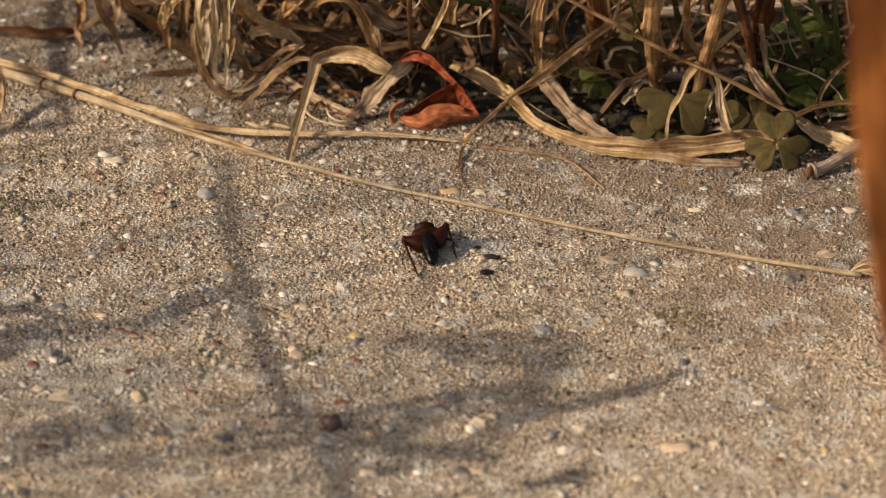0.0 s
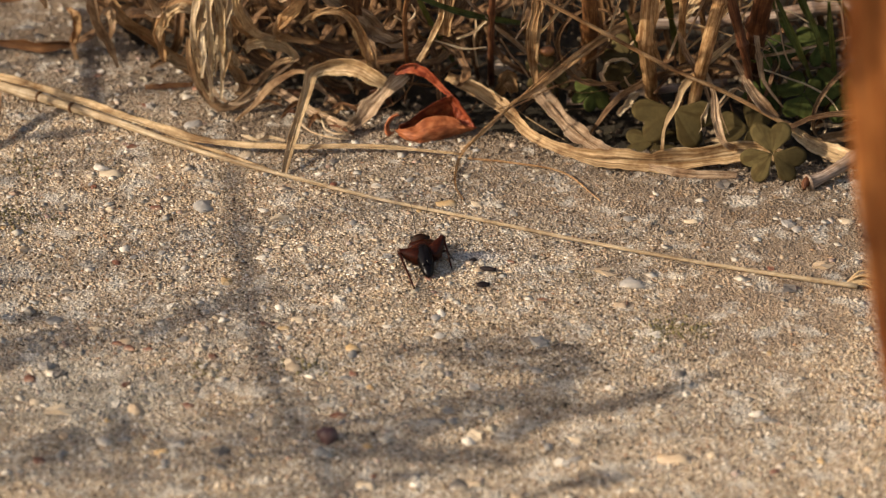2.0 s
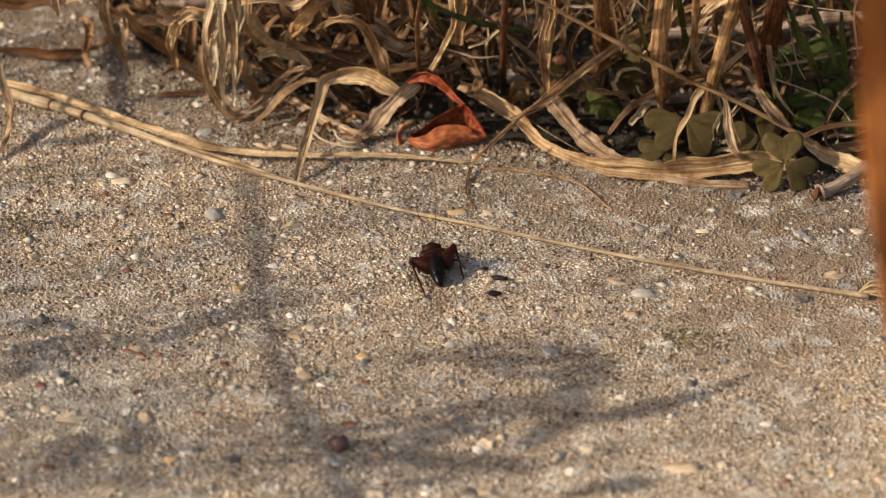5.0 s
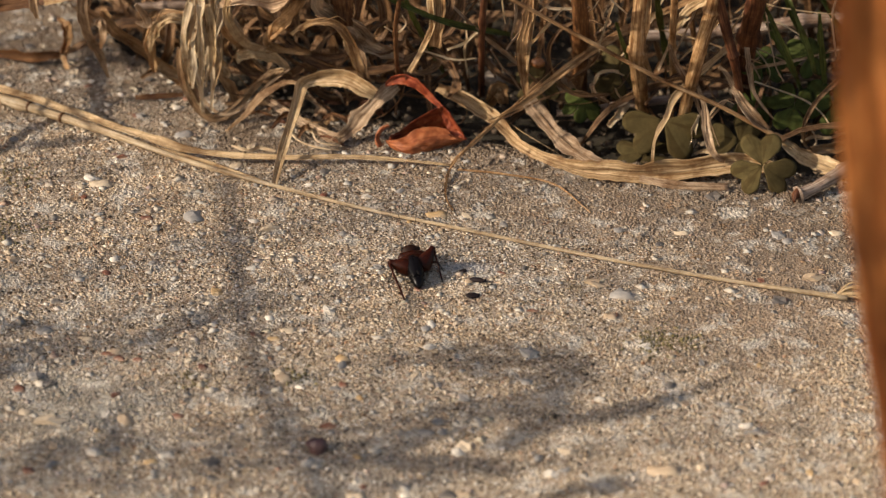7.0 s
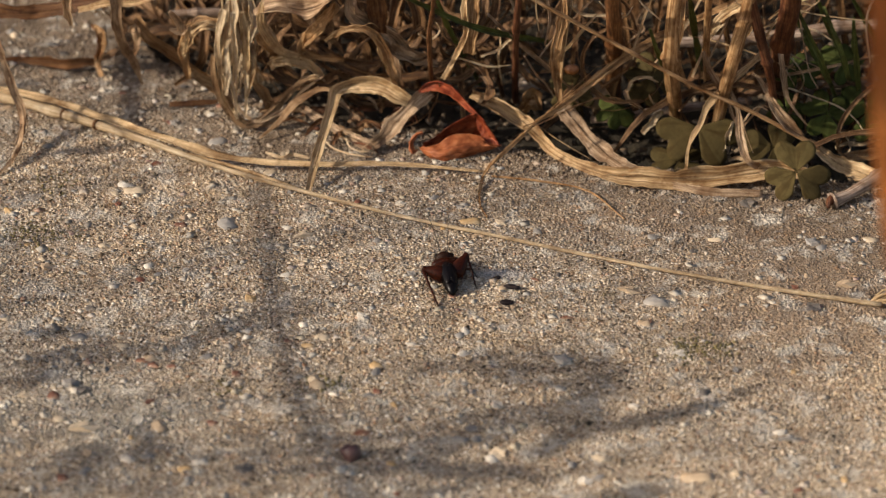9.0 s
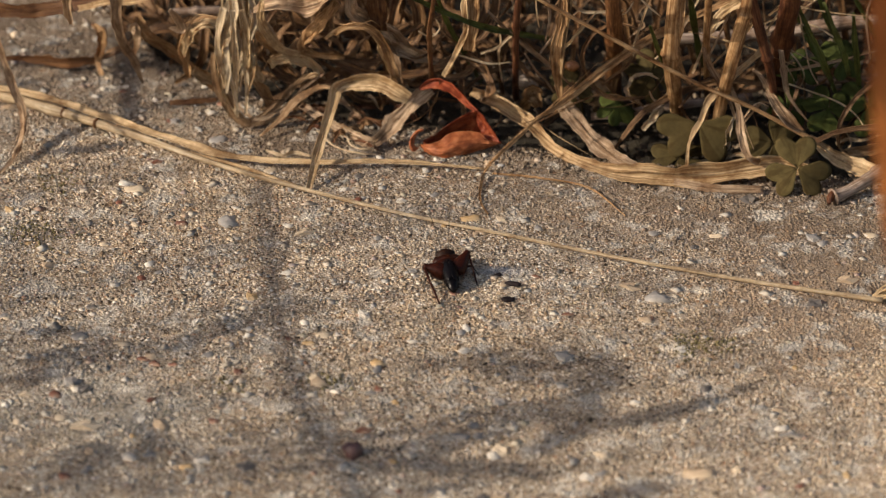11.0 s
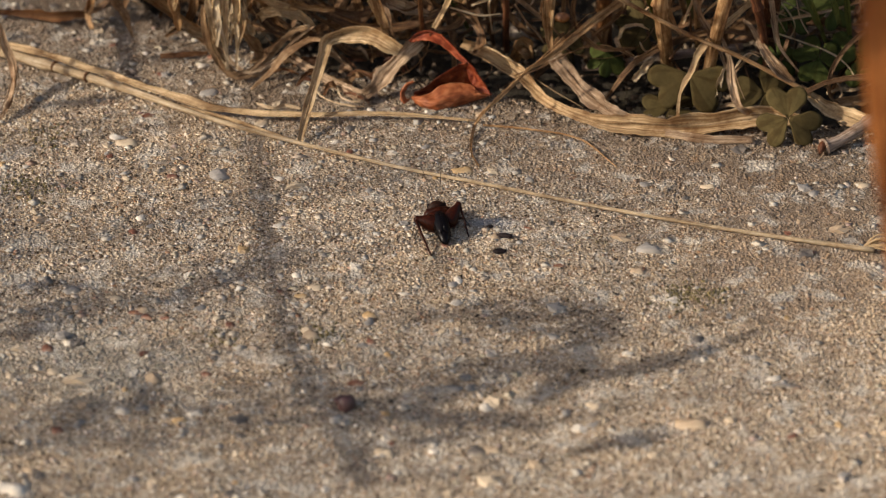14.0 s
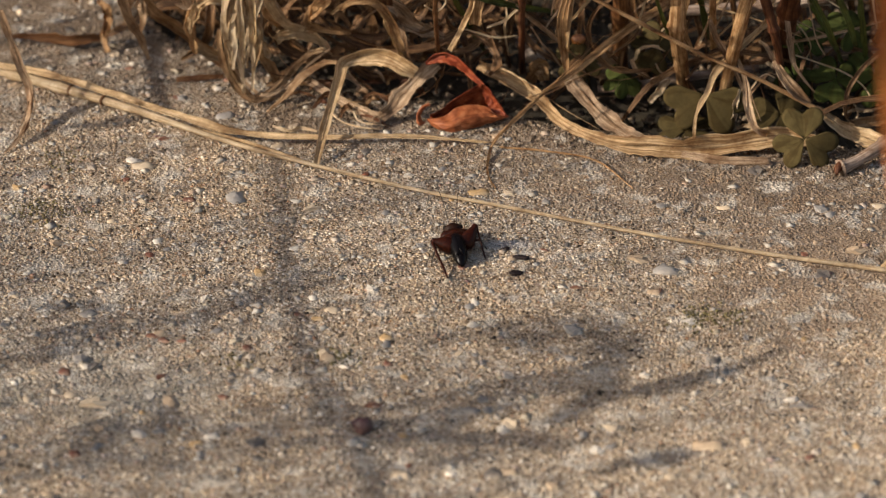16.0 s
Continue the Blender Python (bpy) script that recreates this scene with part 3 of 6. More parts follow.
def build_straws():
    # the long straw across the slab, with a sheath peeling off it
    s = thing("straw_stalk", None, "long pale split straw stalk lying across the concrete", "straw", at=Matrix.Identity(4))
    part("stem", mesh_of("stem", *tube_data([(-121.7, 90.6, 2.5), (-104.2, 80.7, 2.2), (-79.8, 65.5, 2.0), (-55.9, 49.2, 1.6), (-36.2, 37.8, 1.6), (-13.0, 26.5, 1.2), (7.9, 17.7, 1.2), (36.0, 6.0, 1.0), (64.8, -4.6, 1.0), (93.1, -13.7, 1.2)],
         [1.2, 1.1, 0.9, 0.55, 0.46, 0.42, 0.42, 0.43, 0.46, 0.6], n=110, nodes=(0.07, 0.135)), PALE), s, "pale round stem")
    part("sheath", mesh_of("sheath", *ribbon_data([(-121.2, 87.3, 4.5), (-104.2, 81.7, 4.0), (-85.5, 70.8, 3.5), (-70.0, 60.7, 3.0), (-54.8, 52.7, 2.4), (-34.6, 50.2, 2.2), (-15.9, 50.6, 2.0), (5.4, 48.4, 1.2)],
         [2.4, 2.6, 2.7, 2.6, 2.2, 2.0, 1.5, 0.6], 0, 0.5, 0.3, (0, -0.3, 1), n=70, seed=31), STRAW), s, "flattened peeling leaf sheath")
    for a in ((-96.6, 76.2, 2.2), (-88.3, 70.9, 2.1)):
        part("node", mesh_of("node", *tube_data([(a[0] - 0.3, a[1] + 0.2, a[2]), a, (a[0] + 0.3, a[1] - 0.2, a[2])], [1.22, 1.32, 1.22], n=5), BROWN), s, "dark brown stem node")
    part("strand", mesh_of("strand", *tube_data([(-65.7, 57.1, 1.6), (-51.9, 49.3, 1.5), (-38.2, 39.1, 1.6), (-32.9, 36.4, 1.0)], [0.35, 0.45, 0.4, 0.25], n=30), STRAW), s)
    fr = []
    rng = np.random.default_rng(4)
    a = (90.7, -12.5, 1.2)
    for k in range(14):
        d = rng.normal(0, 1, 3)
        fr.append(tube_data([a, (a[0] + 4 + d[0], a[1] + d[1] * 1.2, a[2] + 0.6 + abs(d[2])), (a[0] + 8 + 2 * d[0], a[1] - 2 + d[1] * 2.6, 0.5 + abs(d[2]) * 1.6)], [0.3, 0.22, 0.06], n=8, sides=5))
    part("frayed_end", mesh_of("frayed_end", *joined(fr), STRAW), s, "frayed fibrous end")


def build_blades():
    # the folded blade standing on its tip and arching over
    blade([(-36.4, 38.8, 0.5), (-34.5, 49.1, 5.0), (-32.4, 57.1, 9.0), (-30.9, 62.6, 12.3), (-30.4, 65.0, 13.8), (-28.4, 66.5, 14.8), (-24.3, 66.5, 15.8), (-19.8, 65.5, 15.8), (-15.8, 63.3, 14.5), (-12.8, 63.0, 12.5)], [1.6, 2.4, 2.8, 3.0, 3.2, 3.8, 4.4, 4.8, 4.6, 3.0], STRAW,
          "tall folded pale tan grass blade arching over the concrete", [5, 5, 5, 5, 15, 35, 40, 30, 20, 10], 0.3, crumple=0.04, ragged=0.06)
    blade([(-39.2, 74.5, 5.0), (-33.0, 69.2, 3.4), (-27.6, 65.6, 2.2), (-22.6, 62.2, 1.2), (-19.4, 62.3, 2.6), (-15.3, 64.4, 6.5), (-11.2, 66.2, 10.5), (-7.8, 68.1, 12.5)], [1.8, 2.3, 2.6, 2.8, 3.4, 4.6, 4.6, 3.0], GREYISH,
          "pale twisted grass blade looping on the ground", [0, 10, 20, 10, 0, -10, 10, 20], 0.3, crumple=0.07)
    # the broad strap running along the edge
    blade([(2.2, 73.9, 9.0), (8.3, 70.4, 7.0), (15.7, 65.8, 4.5), (22.3, 56.4, 2.2), (32.1, 47.9, 1.6), (43.9, 44.0, 1.6), (58.5, 43.6, 1.8), (72.5, 45.9, 2.5), (82.5, 44.9, 1.5)],
          [2.6, 3.8, 3.8, 2.6, 3.4, 5.0, 6.0, 5.2, 2.6], STRAP, "broad pale straw blade lying along the slab's edge", [20, 15, 10, 35, 20, 5, -5, 0, 0], 0.4, hint=(0, -0.7, 0.7))
    blade([(47.8, 42.8, 1.0), (58.3, 39.3, 0.8), (70.1, 38.5, 0.8)], [1.5, 2.6, 1.5], GREYISH, "flat grey grass scrap under a straw blade", 0, 0.2)
    blade([(23.7, 64.6, 10.0), (26.4, 63.1, 7.0), (31.0, 57.2, 4.0), (37.4, 49.4, 2.6), (42.7, 47.5, 1.5)], [3.4, 4.2, 4.6, 4.0, 2.0], GREYISH, "grey-tan fibrous grass blade leaning on a straw blade", [10, 0, -10, 0, 0], 0.2)
    # thin twisted stalk that comes down to the slab
    blade([(3.8, 40.0, 0.5), (5.2, 46.9, 2.0), (8.1, 48.3, 5.0), (14.1, 50.8, 10.0), (18.1, 52.5, 13.0), (24.1, 55.4, 16.0), (32.1, 59.3, 21.0), (40.2, 63.8, 25.0), (50.9, 67.2, 30.0), (64.1, 67.9, 36.0), (80.0, 70.8, 42.0)],
          [0.7, 0.8, 1.1, 1.5, 1.2, 2.1, 2.3, 2.3, 2.1, 1.9, 1.6], TAN, "long twisted grey-brown grass blade bending to the ground", [0, 30, 60, 20, 70, 25, 10, 15, 20, 10, 0], 0.5)
    blade([(5.6, 27.9, 0.4), (4.0, 32.9, 0.6), (3.8, 39.2, 0.9), (4.5, 44.9, 1.6)], [0.4, 0.5, 0.6, 0.6], TAN, "thin brown grass fibre curled on the concrete", 20)
    blade([(6.8, 47.5, 0.6), (17.4, 44.7, 0.9), (29.2, 40.1, 0.7), (37.4, 27.0, 0.4)], [0.5, 0.5, 0.45, 0.3], TAN, "thin brown grass fibre lying on the concrete", 20)
    # long straight straw slanting down to the soil
    stalk([(10.5, 48.3, 50.0), (23.6, 48.4, 42.0), (36.8, 48.6, 34.0), (54.1, 48.2, 24.0), (67.6, 48.8, 17.0), (78.3, 48.2, 11.0), (83.7, 47.7, 8.0)], [0.45, 0.5, 0.52, 0.52, 0.54, 0.6, 0.7], TAN,
          "thin straight straw stalk slanting through the clover")
    blade([(81.1, 49.2, 9.0), (87.1, 46.8, 5.0), (93.0, 44.9, 3.0), (102.0, 40.7, 1.5)], [1.6, 4.0, 5.2, 3.0], STRAW, "frayed pale straw leaf beside the clover", [0, 15, 0, 0], 0.45)
    blade([(89.6, 51.9, 3.0), (96.5, 54.1, 3.0), (104.8, 57.0, 3.0)], [2.2, 3.0, 2.2], TAN, "tan shredded straw beside the clover", [0, 10, 0], 0.3)
    # upright blades
    blade([(23.8, 58.1, 46.0), (23.6, 56.5, 38.0), (22.0, 56.8, 29.0), (22.3, 57.9, 21.0), (23.1, 58.4, 14.0)], [2.4, 3.2, 3.2, 2.4, 1.0], TAN, "upright tan folded grass blade among the stems", [60, 10, 0, 10, 30], 0.5)
    blade([(25.1, 58.1, 46.0), (24.6, 56.5, 38.0), (23.7, 56.8, 29.0), (23.2, 55.9, 22.0)], [1.6, 2.0, 1.6, 0.8], STRAW, "upright pale straw edge beside a stem", [20, 30, 40, 60], 0.4)
    blade([(70.2, 58.5, 27.0), (63.6, 55.2, 22.0), (58.2, 51.4, 18.0), (55.4, 46.7, 14.5), (53.2, 45.3, 10.0), (52.4, 43.2, 5.0)], [1.6, 1.5, 2.2, 1.7, 1.0, 0.9], STRAW, "pale shrivelled grass strip hanging before the clover", [-10, 27, 14, 1, 38, 25], 0.5)
    blade([(61.5, 54.6, 22.0), (63.5, 52.3, 19.0), (64.7, 50.4, 15.5), (65.1, 46.2, 11.0), (66.9, 43.8, 7.0), (69.6, 46.0, 4.0)], [1.0, 1.1, 1.4, 2.2, 2.6, 1.4], GREYISH, "shrivelled grey leaf strip standing before the clover", [-10, 27, 14, 1, 38, 25], 0.5)
    blade([(67.7, 52.8, 25.0), (70.0, 52.6, 23.0), (72.2, 49.9, 19.5), (75.9, 48.0, 14.5), (79.8, 48.1, 11.0)], [1.0, 1.4, 2.0, 3.2, 1.8], GREYISH, "crumpled pale leaf sheath hanging by the clover", [-10, 27, 14, 1, 38], 0.5)
    blade([(74.2, 54.5, 30.0), (75.0, 50.7, 25.0), (75.8, 49.3, 20.5), (78.3, 49.0, 16.5), (80.9, 49.4, 13.0)], [1.3, 2.2, 1.0, 0.7, 0.4], GREYISH, "withered grey flower stalk", [-10, 27, 14, 1, 38], 0.5)
    blade([(39.7, 69.5, 12.0), (40.4, 71.3, 13.5), (42.7, 71.4, 14.5), (45.4, 71.1, 14.5)], [0.7, 0.9, 0.9, 0.5], PALE, "thin pale curled grass fibre over dull clover", [-10, 27, 14, 1], 0.5)
    blade([(76.5, 54.9, 20.0), (82.5, 56.6, 17.0), (88.6, 57.2, 14.0), (92.7, 56.5, 11.0), (94.7, 54.0, 9.0)], [0.4, 0.45, 0.45, 0.4, 0.3], PALE, "thin pale grass fibre over green clover", [-10, 27, 14, 1, 38], 0.5)
    blade([(65.4, 51.4, 12.0), (67.6, 52.5, 15.0), (69.6, 53.2, 16.0), (71.8, 53.1, 15.0)], [0.4, 0.5, 0.5, 0.4], PALE, "thin pale curled grass fibre over dull clover", [-10, 27, 14, 1], 0.5)
    blade([(50.7, 46.6, 47.0), (50.4, 46.1, 40.0), (49.7, 49.5, 31.0), (51.4, 53.1, 24.0), (53.4, 55.1, 20.0)], [1.4, 1.5, 1.6, 1.2, 0.6], TAN, "tan frayed leaf sheath beside a reed stem", [-10, 21, 7, -7, 24], 0.4)
    blade([(64.6, 54.4, 42.0), (61.2, 57.2, 38.0), (59.0, 57.9, 35.0), (57.6, 59.4, 31.0)], [2.6, 2.4, 1.4, 0.5], STRAW, "pale curling grass leaf tip", [-10, 21, 7, -7], 0.4)
    blade([(55.9, 52.4, 31.0), (57.7, 53.5, 26.0), (59.9, 52.6, 22.0), (62.5, 53.1, 16.5), (64.3, 52.6, 12.0)], [1.0, 1.8, 1.7, 1.2, 0.7], GREYISH, "thin grey withered blade among the clover", [-10, 21, 7, -7, 24], 0.4)
    blade([(-54.3, 67.4, 34.0), (-54.1, 67.5, 28.0), (-54.2, 71.4, 17.0), (-55.0, 75.0, 6.0), (-54.1, 74.0, 1.0)], [1.5, 1.6, 1.7, 1.6, 0.7], PALE, "bright straight grass blade hanging in a bunch", [-10, 21, 7, -7, 24], 0.4)
    blade([(-56.4, 66.8, 35.0), (-58.2, 69.0, 25.0), (-57.8, 72.8, 14.0), (-56.4, 75.4, 5.0), (-53.5, 72.8, 1.0)], [1.6, 1.8, 1.5, 1.2, 0.6], PALE, "limp pale grass blade hanging in a bunch over the slab's edge", [-10, 21, 7, -7, 24], 0.4)
    blade([(-52.5, 67.4, 34.0), (-51.3, 68.5, 26.0), (-51.4, 70.4, 19.0), (-52.9, 73.7, 12.0)], [2.2, 2.4, 2.0, 1.0], STRAW, "folded pale grass blade hanging in a bunch", [-10, 21, 7, -7], 0.4)
    stalk([(66.1, 42.2, 52.0), (65.0, 42.7, 46.0), (63.5, 44.3, 38.0), (62.2, 47.6, 29.0), (61.2, 54.6, 18.0), (60.8, 64.5, 6.0), (60.7, 70.1, 0.0)], [1.5, 1.55, 1.6, 1.6, 1.5, 1.4, 1.3], TAN, "thick tan straw stem rooted among the clover", "straw_stalk", (0.2,), "stem", "reed stems")
    # arching straw tips in the middle
    blade([(2.8, 54.0, 48.0), (2.2, 53.4, 41.0), (2.0, 53.7, 35.0), (1.4, 55.4, 29.0)], [3.6, 3.8, 3.6, 3.0], TAN, "upright bundle of tan leaf sheaths", [0, 10, 5, 0], 0.5)
    blade([(0.9, 54.0, 48.0), (0.7, 53.4, 41.0), (0.9, 53.7, 35.0), (-1.5, 55.9, 28.0), (-4.5, 56.0, 22.0)], [1.8, 2.0, 2.0, 1.7, 1.2], STRAW, "pale bent straw blade", [30, 30, 20, 10, 10], 0.4)
    blade([(-30.5, 62.3, 30.0), (-27.4, 60.2, 33.0), (-22.7, 60.1, 33.0), (-19.2, 61.3, 29.0), (-17.2, 62.9, 23.0), (-16.0, 63.8, 18.0)], [1.2, 1.7, 2.0, 2.2, 2.4, 2.0], TAN, "curled tan blade tip arching in the thatch", [40, 30, 20, 20, 10, 0], 0.4)
    blade([(-25.7, 63.4, 42.0), (-25.4, 63.6, 36.0), (-21.2, 64.8, 31.0), (-17.3, 66.3, 25.0), (-11.3, 68.3, 21.0)], [3.0, 3.6, 3.8, 4.0, 2.6], GREYISH, "broad grey-tan drooping grass leaf", [20, 20, 0, -10, 0], 0.3)
    blade([(-17.3, 66.8, 24.0), (-15.3, 64.8, 19.0), (-14.0, 66.2, 13.0)], [3.0, 2.4, 1.4], GREYISH, "grey-tan grass leaf tip", [0, 20, 40], 0.4)
    blade([(-21.0, 62.3, 44.0), (-20.1, 63.6, 36.0), (-19.6, 63.8, 30.0)], [5.0, 5.0, 4.0], BROWN, "upright brown leaf sheath", 0, 0.6)
    # the hanging bunch
    rng = np.random.default_rng(3)
    for k, path in enumerate(HANG):
        for q in range(2):
            off = rng.normal(0, 1.1, 3)
            pts = [(p[0] + off[0] + rng.normal(0, 0.35), p[1] + off[1], p[2] + rng.normal(0, 0.3)) for p in path]
            w = float(rng.uniform(0.6, 1.5)) if q else 1.7
            blade(pts, [w * 0.8, w, w, w * 0.8, w * 0.4], (PALE, STRAW, PALE)[(k + q) % 3], "limp pale grass blade hanging in a bunch over the slab's edge", rng.uniform(-45, 45, 5), 0.5)
    # loops on the ground under the bunch
    blade([(-59.6, 73.3, 20.0), (-59.6, 73.7, 13.0), (-57.3, 72.4, 6.0), (-52.9, 70.7, 2.0), (-48.2, 71.8, 2.5), (-43.4, 73.4, 7.0), (-39.2, 73.2, 12.0), (-35.1, 72.3, 14.0)], [1.3, 1.5, 1.5, 1.5, 1.6, 1.5, 1.3, 1.0], DULL,
          "limp grey-tan grass blade hanging in a loop", [20, 10, 0, 30, 10, 20, 10, 0], 0.35)
    blade([(-30.8, 65.8, 14.0), (-35.0, 69.6, 12.0), (-40.5, 70.0, 8.0), (-44.0, 69.9, 3.5), (-48.7, 65.9, 1.0)], [1.0, 1.3, 1.7, 1.5, 0.8], DULL, "thin grey curled grass blade touching the concrete", [10, 0, 10, 20, 30], 0.3)
    for k, (dx, dz) in enumerate(((2.2, -0.6), (3.4, 0.8), (-1.2, 0.4))):
        loop = [(-59.2, 74.8, 17.0), (-58.6, 74.6, 11.0), (-55.9, 72.9, 5.0), (-51.6, 71.3, 2.0), (-46.2, 72.4, 4.0), (-41.3, 73.1, 9.0), (-36.7, 72.1, 13.0)]
        blade([(p[0] + dx * (0.3 + 0.7 * j / 6), p[1], p[2] + dz * j / 3) for j, p in enumerate(loop)], [0.5, 0.8, 0.9, 1.0, 0.9, 0.8, 0.5], (DULL, GREYISH, DULL)[k], "split grey-brown grass fibre hanging in a loop", [20, 40, 0, 30, 10, 50, 0], 0.35)
    blade([(-78.5, 81.0, 26.0), (-76.4, 81.9, 21.0), (-72.4, 85.4, 15.0), (-67.4, 89.0, 9.0), (-61.3, 88.2, 4.0), (-57.8, 85.0, 1.0)], [2.6, 3.2, 3.2, 2.8, 3.0, 1.6], TAN, "tan segmented straw blade sloping to the slab", [0, 10, 0, 10, 0, 0], 0.5)
    blade([(-57.0, 72.4, 28.0), (-61.7, 72.4, 28.0), (-65.3, 74.4, 24.0), (-66.8, 79.3, 17.0), (-66.3, 81.5, 9.0)], [2.2, 3.4, 4.0, 3.2, 1.2], TAN, "tan curled ribbed grass leaf", [10, 30, 10, 0, 20], 0.4)
    blade([(-81.7, 67.7, 40.0), (-81.9, 69.9, 30.0), (-80.9, 76.4, 20.0), (-79.1, 81.2, 13.0), (-77.9, 84.3, 6.0)], [3.0, 2.4, 2.6, 2.0, 0.8], GREYISH, "limp grey grass blade hanging to the slab", [0, 20, 10, 0, 20], 0.4)
    blade([(-79.7, 79.9, 22.0), (-78.5, 79.0, 24.0), (-78.3, 81.4, 19.0), (-79.8, 84.2, 13.0)], [1.8, 2.4, 2.2, 1.0], GREYISH, "short grey curled leaf tip", [10, 10, 20, 0], 0.4)
    blade([(-92.1, 59.5, 44.0), (-92.6, 63.8, 36.0), (-92.4, 66.4, 31.0)], [2.6, 2.4, 1.0], GREYISH, "hanging grass blade tip", [0, 10, 20], 0.3)
    blade([(-91.6, 76.6, 30.0), (-84.4, 73.5, 33.0), (-77.6, 72.4, 34.0), (-69.3, 70.3, 38.0)], [1.6, 2.2, 2.2, 1.4], STRAW, "pale straw blade lying across the thatch", [10, 0, 10, 0], 0.4)
    blade([(-116.2, 89.8, 24.0), (-106.7, 89.6, 23.0), (-97.0, 89.7, 24.0), (-85.6, 85.6, 28.0)], [3.0, 3.4, 3.6, 3.0], BROWN, "brown withered blade lying at the back of the slab", [10, 0, 0, 10], 0.4)
    # curled pieces in the heap
    blade([(-46.8, 60.1, 40.0), (-47.5, 63.8, 33.0), (-45.9, 66.9, 27.0), (-42.9, 70.2, 22.0), (-39.0, 71.8, 20.0)], [1.2, 2.2, 2.4, 2.2, 1.4], STRAW, "pale curved grass blade in the heap", [20, 10, 0, 10, 20], 0.4)
    blade([(-29.6, 60.0, 40.0), (-32.5, 65.8, 32.0), (-36.1, 70.3, 26.0), (-37.9, 72.3, 22.0), (-35.0, 73.8, 19.0), (-28.3, 74.2, 18.0)], [2.0, 3.4, 4.0, 3.2, 2.0, 1.4], TAN, "broad tan leaf folding back on itself in the heap", [0, 20, 10, 30, 40, 20], 0.4)
    blade([(-32.7, 68.2, 26.0), (-29.2, 65.3, 30.0), (-23.9, 65.4, 31.0), (-19.7, 66.8, 27.0), (-18.2, 68.3, 21.0), (-16.1, 71.6, 14.0), (-14.6, 73.9, 9.0)], [0.8, 1.4, 1.6, 1.8, 2.4, 2.8, 1.0], STRAW, "pale hooped grass blade in the heap", [50, 40, 30, 30, 20, 10, 0], 0.4)
    blade([(-25.5, 58.5, 40.0), (-25.0, 61.2, 36.0), (-21.8, 64.2, 32.0), (-17.2, 66.3, 28.0), (-14.0, 70.8, 22.0), (-10.0, 72.2, 19.0), (-6.0, 73.2, 17.0)], [1.6, 2.2, 2.6, 3.4, 3.6, 3.0, 1.2], GREYISH, "grey-tan broad grass leaf drooping over the heap", [30, 20, 10, 0, 10, 0, 0], 0.3)
    blade([(-33.1, 74.1, 12.0), (-35.1, 72.6, 14.0), (-38.6, 74.1, 12.0), (-42.2, 76.4, 7.0), (-43.3, 76.7, 5.0)], [0.6, 1.3, 1.6, 1.4, 0.6], STRAW, "thin pale hooped grass blade", [40, 30, 20, 20, 10], 0.4)
    blade([(-46.2, 74.3, 16.0), (-43.4, 72.6, 19.0), (-39.8, 73.3, 18.0), (-35.7, 75.1, 15.0)], [2.4, 3.2, 3.0, 1.6], STRAW, "crumpled pale leaf sheath in the heap", [20, 0, 20, 10], 0.4)
    blade([(-69.3, 67.8, 34.0), (-67.3, 71.3, 29.0), (-66.9, 72.5, 26.0), (-69.8, 72.3, 27.0)], [1.0, 2.4, 2.2, 0.8], GREYISH, "curled grey grass leaf tip", [10, 20, 30, 10], 0.4)
    blade([(-58.3, 70.9, 28.0), (-61.3, 69.8, 29.0), (-64.2, 71.9, 26.0), (-66.5, 76.3, 20.0), (-67.8, 81.3, 14.0)], [2.0, 3.0, 3.6, 3.0, 1.2], STRAW, "pale ribbed leaf curling down on the heap", [0, 20, 10, 0, 20], 0.35)
    blade([(-50.6, 72.8, 18.0), (-49.8, 74.7, 14.0), (-48.6, 76.1, 11.0), (-50.4, 75.6, 12.0)], [2.4, 3.0, 2.2, 1.0], STRAW, "short pale torn leaf base", [10, 0, 20, 30], 0.4)
    blade([(-65.6, 82.5, 10.0), (-63.0, 83.4, 8.0), (-60.6, 84.3, 6.0), (-58.3, 83.5, 3.0)], [2.0, 2.8, 2.4, 1.2], STRAW, "short pale straw piece", [0, 10, 0, 0], 0.5)
    # the dead leaf standing on the slab
    lf = thing("dead_leaf", None, "small curled tan and brown dead leaf on the concrete", "leaf", "", at=Matrix.Identity(4))
    rise = [(-90.6, 102.4, 13.0), (-88.6, 101.2, 12.0), (-88.1, 101.6, 9.0), (-88.6, 101.4, 6.0), (-89.9, 101.8, 3.0), (-89.2, 99.1, 0.6)]
    part("blade", mesh_of("blade", *ribbon_data(rise, [1.4, 2.4, 2.2, 1.8, 2.2, 1.4], [30, 10, 20, 50, 20, 0], 0.5, 0.25, (-0.3, -0.8, 0.5), n=40, seed=11), TAN), lf)
    part("curled_edge", mesh_of("curled_edge", *ribbon_data([(p[0] - 0.8, p[1] + 1.0, p[2] - 0.2) for p in rise[:5]], [1.0, 2.0, 2.4, 2.0, 1.0], [60, 70, 60, 50, 40], 0.6, 0.25, (-0.3, -0.8, 0.5), n=30, seed=12), BROWN), lf, "brown curled edge")
    blade([(-115.0, 106.6, 1.5), (-106.5, 105.7, 1.8), (-97.9, 103.6, 1.6), (-90.3, 105.4, 1.8)], [1.0, 2.2, 3.4, 1.5], BROWN, "long curled dark brown dead leaf on the concrete", [20, 30, 20, 30], 0.6, hint=(0, -0.5, 0.8))
    blade([(-71.5, 83.9, 0.8), (-66.0, 84.1, 1.0), (-59.9, 85.4, 0.8)], [1.2, 1.8, 1.0], BROWN, "small brown leaf scrap on the concrete", 10)
